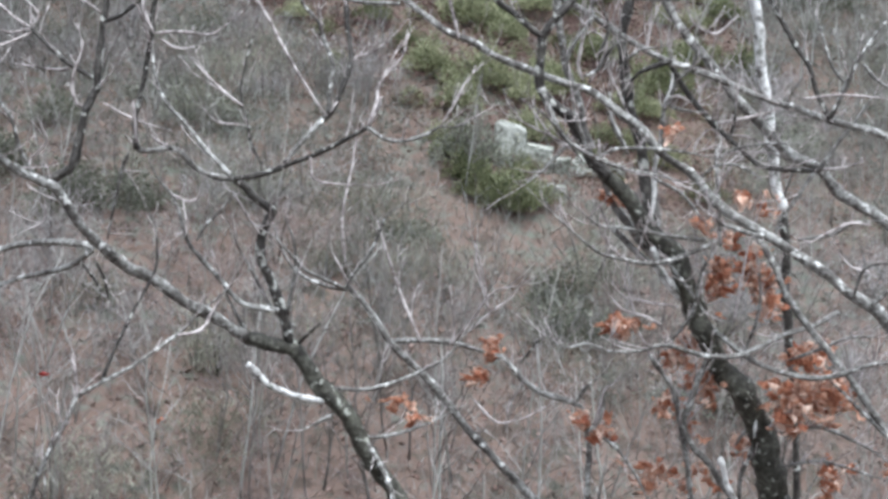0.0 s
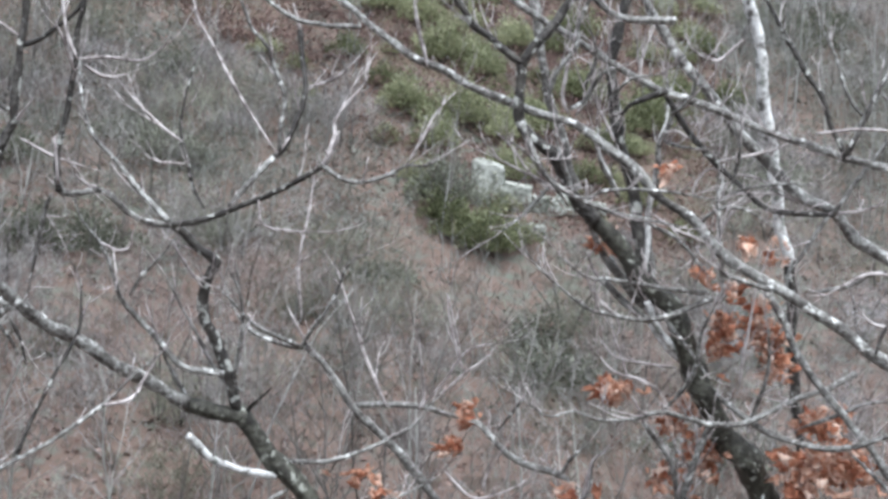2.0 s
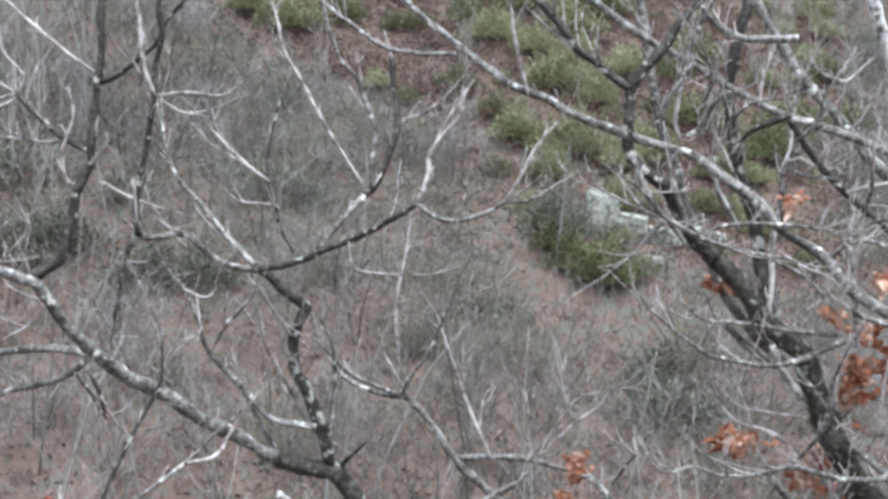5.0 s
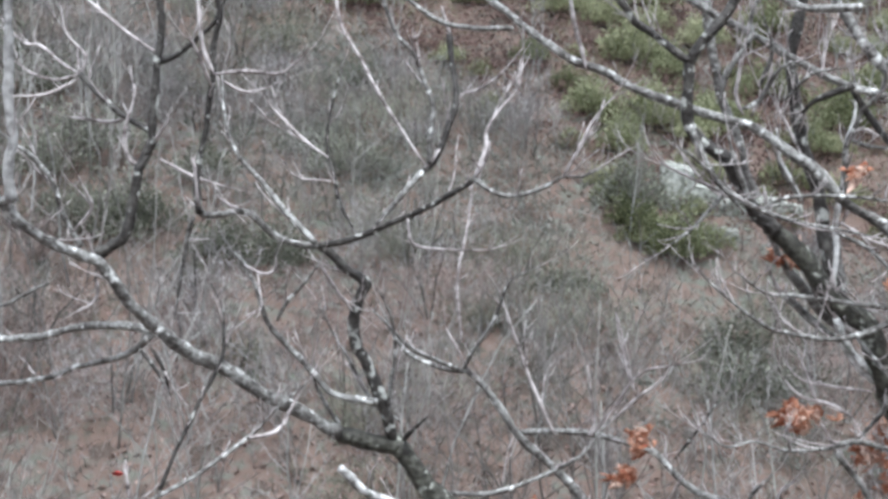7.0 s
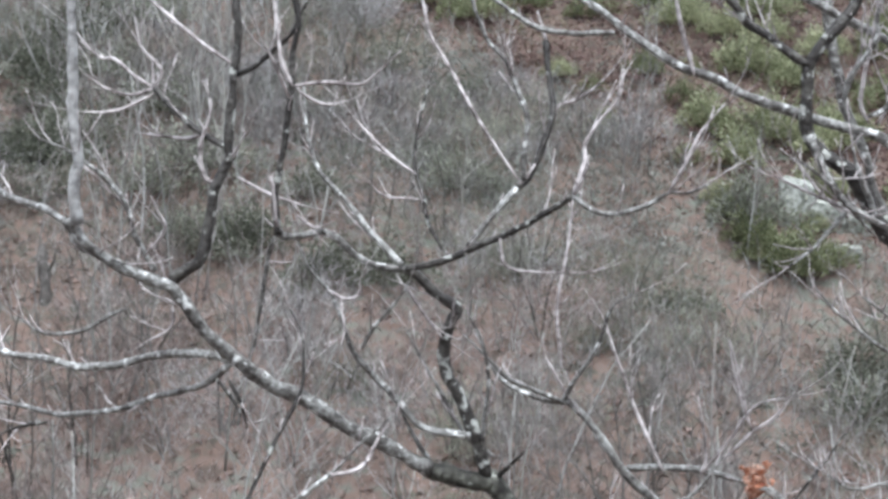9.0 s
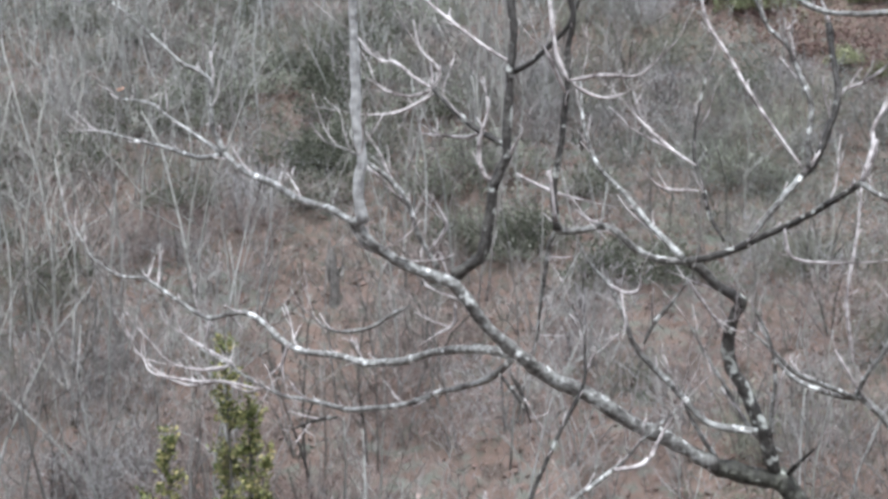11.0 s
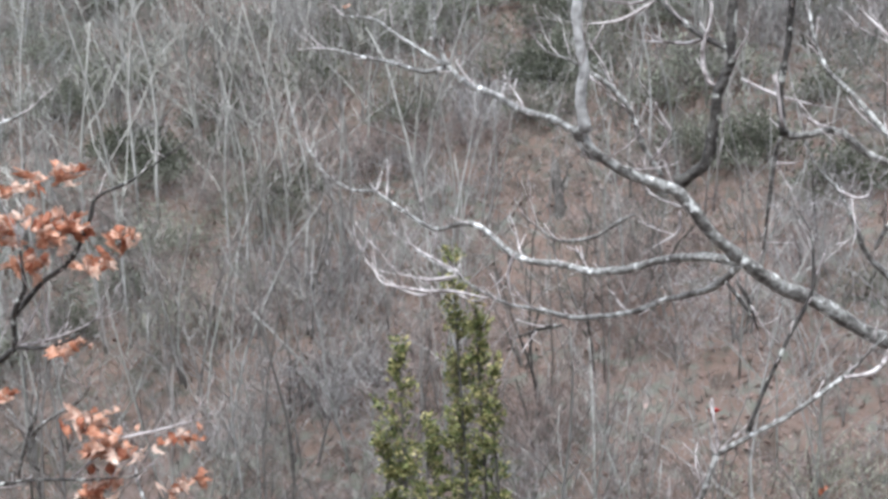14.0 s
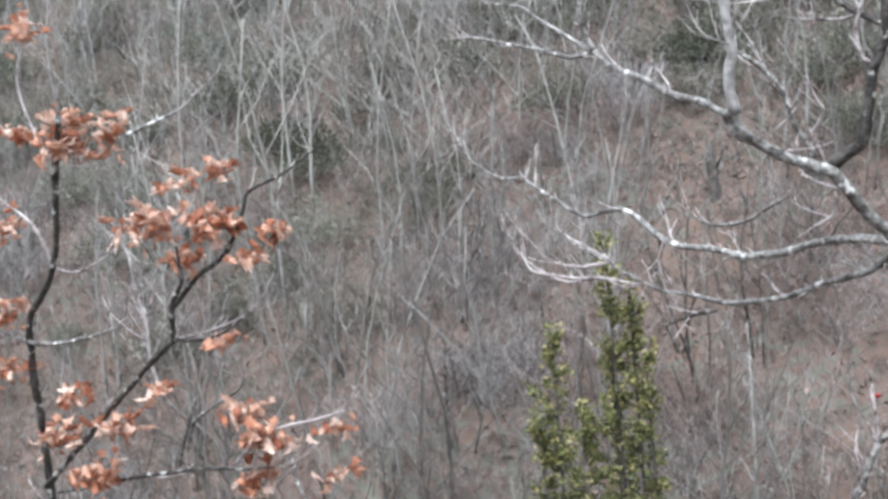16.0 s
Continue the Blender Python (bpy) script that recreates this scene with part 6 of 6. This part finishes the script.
# ---- rock outcrop ----
def boulder(name, at, size, seed, label):
    """A broken boulder: a faceted lump cut by flat planes."""
    r = random.Random(seed)
    bm = bmesh.new()
    for sx, sy, sz in [(i, j, k) for i in (-1, 1) for j in (-1, 1) for k in (-1, 1)]:
        for k in range(2):
            squeeze = 0.62 if sz > 0 and sx > 0 else 0.85 if sz > 0 else 1.0
            bm.verts.new((sx * size[0] * r.uniform(0.6, 1.0), sy * size[1] * r.uniform(0.6, 1.0), sz * size[2] * r.uniform(0.7, 1.05) * squeeze))
    hull = bmesh.ops.convex_hull(bm, input=bm.verts[:])
    loose = [v for v in bm.verts if not v.link_faces]
    bmesh.ops.delete(bm, geom=loose, context="VERTS")
    bmesh.ops.bevel(bm, geom=bm.edges[:], offset=0.012, segments=1, affect="EDGES")
    bmesh.ops.triangulate(bm, faces=bm.faces[:])
    bmesh.ops.subdivide_edges(bm, edges=bm.edges[:], cuts=3, use_grid_fill=True)
    for v in bm.verts:
        v.co += v.co.normalized() * (0.03 * noise.noise(v.co * 7 + Vector((seed, 0, 0))) + 0.016 * noise.noise(v.co * 22))
    me = bpy.data.meshes.new(name)
    bm.to_mesh(me)
    bm.free()
    me.materials.append(STONE)
    ob = new(name, me)
    ob.location = at
    return tagged(ob, label, "rock", "rock outcrop")


for k, (x, y, sx, sz, up) in enumerate(((0.84, 19.75, 0.25, 0.36, 0.24), (1.16, 19.8, 0.27, 0.22, 0.12), (1.62, 19.8, 0.22, 0.14, 0.06), (1.95, 19.9, 0.26, 0.15, 0.06), (0.72, 19.3, 0.16, 0.1, 0.03),
                                        (1.45, 19.3, 0.15, 0.1, 0.03), (2.25, 19.95, 0.18, 0.12, 0.04))):
    boulder("boulder", (x, y, height(x, y) + up), (sx, sx * 0.8, sz), 20 + k, "pale grey lichened boulder on the heath" if k == 0 else "broken pale grey stone beside the boulder")

# ---- tall evergreen shrub below the limb ----
shrub = thing("evergreen_shrub", (-5.05, 9.6, height(-5.05, 9.6)), "tall yellow-green leafy shrub with upright leaders", "shrub")
sr = random.Random(77)
lv, lf = [], []
for bx, by, top, wide in ((0.14, 0.0, -1.52, 0.2), (0.24, 0.1, -2.0, 0.2), (0.06, 0.1, -2.4, 0.24), (-0.38, 0.05, -2.36, 0.16), (-0.12, -0.1, -2.85, 0.3), (0.36, 0.05, -2.45, 0.18), (-0.5, 0.0, -2.8, 0.2)):
    foot, tip = Vector((-5.05 + bx * 0.4, 9.6 + by * 0.3, height(-5.05, 9.6) - 0.05)), Vector((-5.05 + bx, 9.6 + by, top))
    path = spline([foot, foot.lerp(tip, 0.5) + Vector((bx * 0.3, 0, 0)), tip], 6)
    sv, sf = [], []
    tube(sv, sf, path, [0.022 * (1 - 0.8 * i / (len(path) - 1)) for i in range(len(path))], 6)
    for spray in range(60):
        t = sr.uniform(0.3, 1.0)
        i = min(len(path) - 2, int(t * (len(path) - 1)))
        c = path[i].lerp(path[i + 1], t * (len(path) - 1) - i)
        a, w = sr.uniform(0, 6.28), wide * (1.1 - t) ** 0.75 * 1.15 * sr.uniform(0.4, 1.25)
        end = c + Vector((math.cos(a) * w, math.sin(a) * w, sr.uniform(0.04, 0.16)))
        tube(sv, sf, [c, c.lerp(end, 0.5) + Vector((0, 0, -0.015)), end], [0.005, 0.004, 0.002], 3)
        for k in range(40):
            p = c.lerp(end, sr.uniform(0.35, 1.08)) + Vector((sr.gauss(0, 0.022), sr.gauss(0, 0.022), sr.gauss(0, 0.022)))
            d = Vector((math.cos(a) + sr.gauss(0, 0.7), math.sin(a) + sr.gauss(0, 0.7), sr.uniform(-0.1, 1.4))).normalized()
            side = d.cross(Vector((sr.gauss(0, 1), sr.gauss(0, 1), sr.gauss(0, 1)))).normalized() * sr.uniform(0.008, 0.014)
            ln = d * sr.uniform(0.028, 0.05)
            base = len(lv)
            lv.extend((p, p + ln * 0.5 - side, p + ln, p + ln * 0.5 + side))
            lf.append((base, base + 1, base + 2, base + 3))
    under(mesh_object("stem", sv, sf, DARK_FAR_BARK, True), shrub)
foliage = under(mesh_object("foliage", lv, lf, BOX_GREEN), shrub)
foliage["kind"] = "stuff"


# ---- dark snag and a red leaf ----
snag = thing("dead_snag", (-7.47, 16.22, height(-7.47, 16.22)), "short dark broken stump on the slope", "stump")
sv, sf = [], []
foot = Vector((-7.47, 16.22, height(-7.47, 16.22) - 0.1))
tube(sv, sf, spline([foot, foot + Vector((0.02, 0, 0.3)), foot + Vector((-0.03, 0, 0.75))], 4), [0.085, 0.075, 0.07, 0.066, 0.064, 0.062, 0.06, 0.055, 0.03], 9, 0.25)
under(mesh_object("trunk", sv, sf, DARK_FAR_BARK, True), snag)
sv, sf = [], []
tube(sv, sf, [foot + Vector((0.03, 0, 0.4)), foot + Vector((0.15, -0.04, 0.56)), foot + Vector((0.18, -0.04, 0.7))], [0.02, 0.014, 0.006], 5)
under(mesh_object("branch", sv, sf, DARK_BARK, True), snag)


red_leaf = mottled("red_leaf", [(0.4, (0.35, 0.03, 0.03)), (0.6, (0.6, 0.08, 0.07))], 20.0, 60.0, bump=0)
seedling = thing("seedling", (-1.69, 6.0, height(-1.69, 6.0)), "thin seedling stalk with one red leaf", "seedling")
top = Vector((-1.69, 6.0, -1.47))
sv, sf = [], []
tube(sv, sf, spline([Vector((-1.6, 6.0, height(-1.6, 6.0) - 0.05)), Vector((-1.64, 6.02, -2.4)), top], 6), [0.006 - 0.0003 * k for k in range(13)], 5)
under(mesh_object("stalk", sv, sf, LICHEN_BARK, True), seedling)
leaf = under(mesh_object("leaf", [top, top + Vector((0.02, -0.012, 0.012)), top + Vector((0.055, 0, 0.004)), top + Vector((0.025, 0.014, -0.012)), top + Vector((0.026, 0, 0.012))],
                         [(0, 1, 4), (1, 2, 4), (2, 3, 4), (3, 0, 4)], red_leaf), seedling)
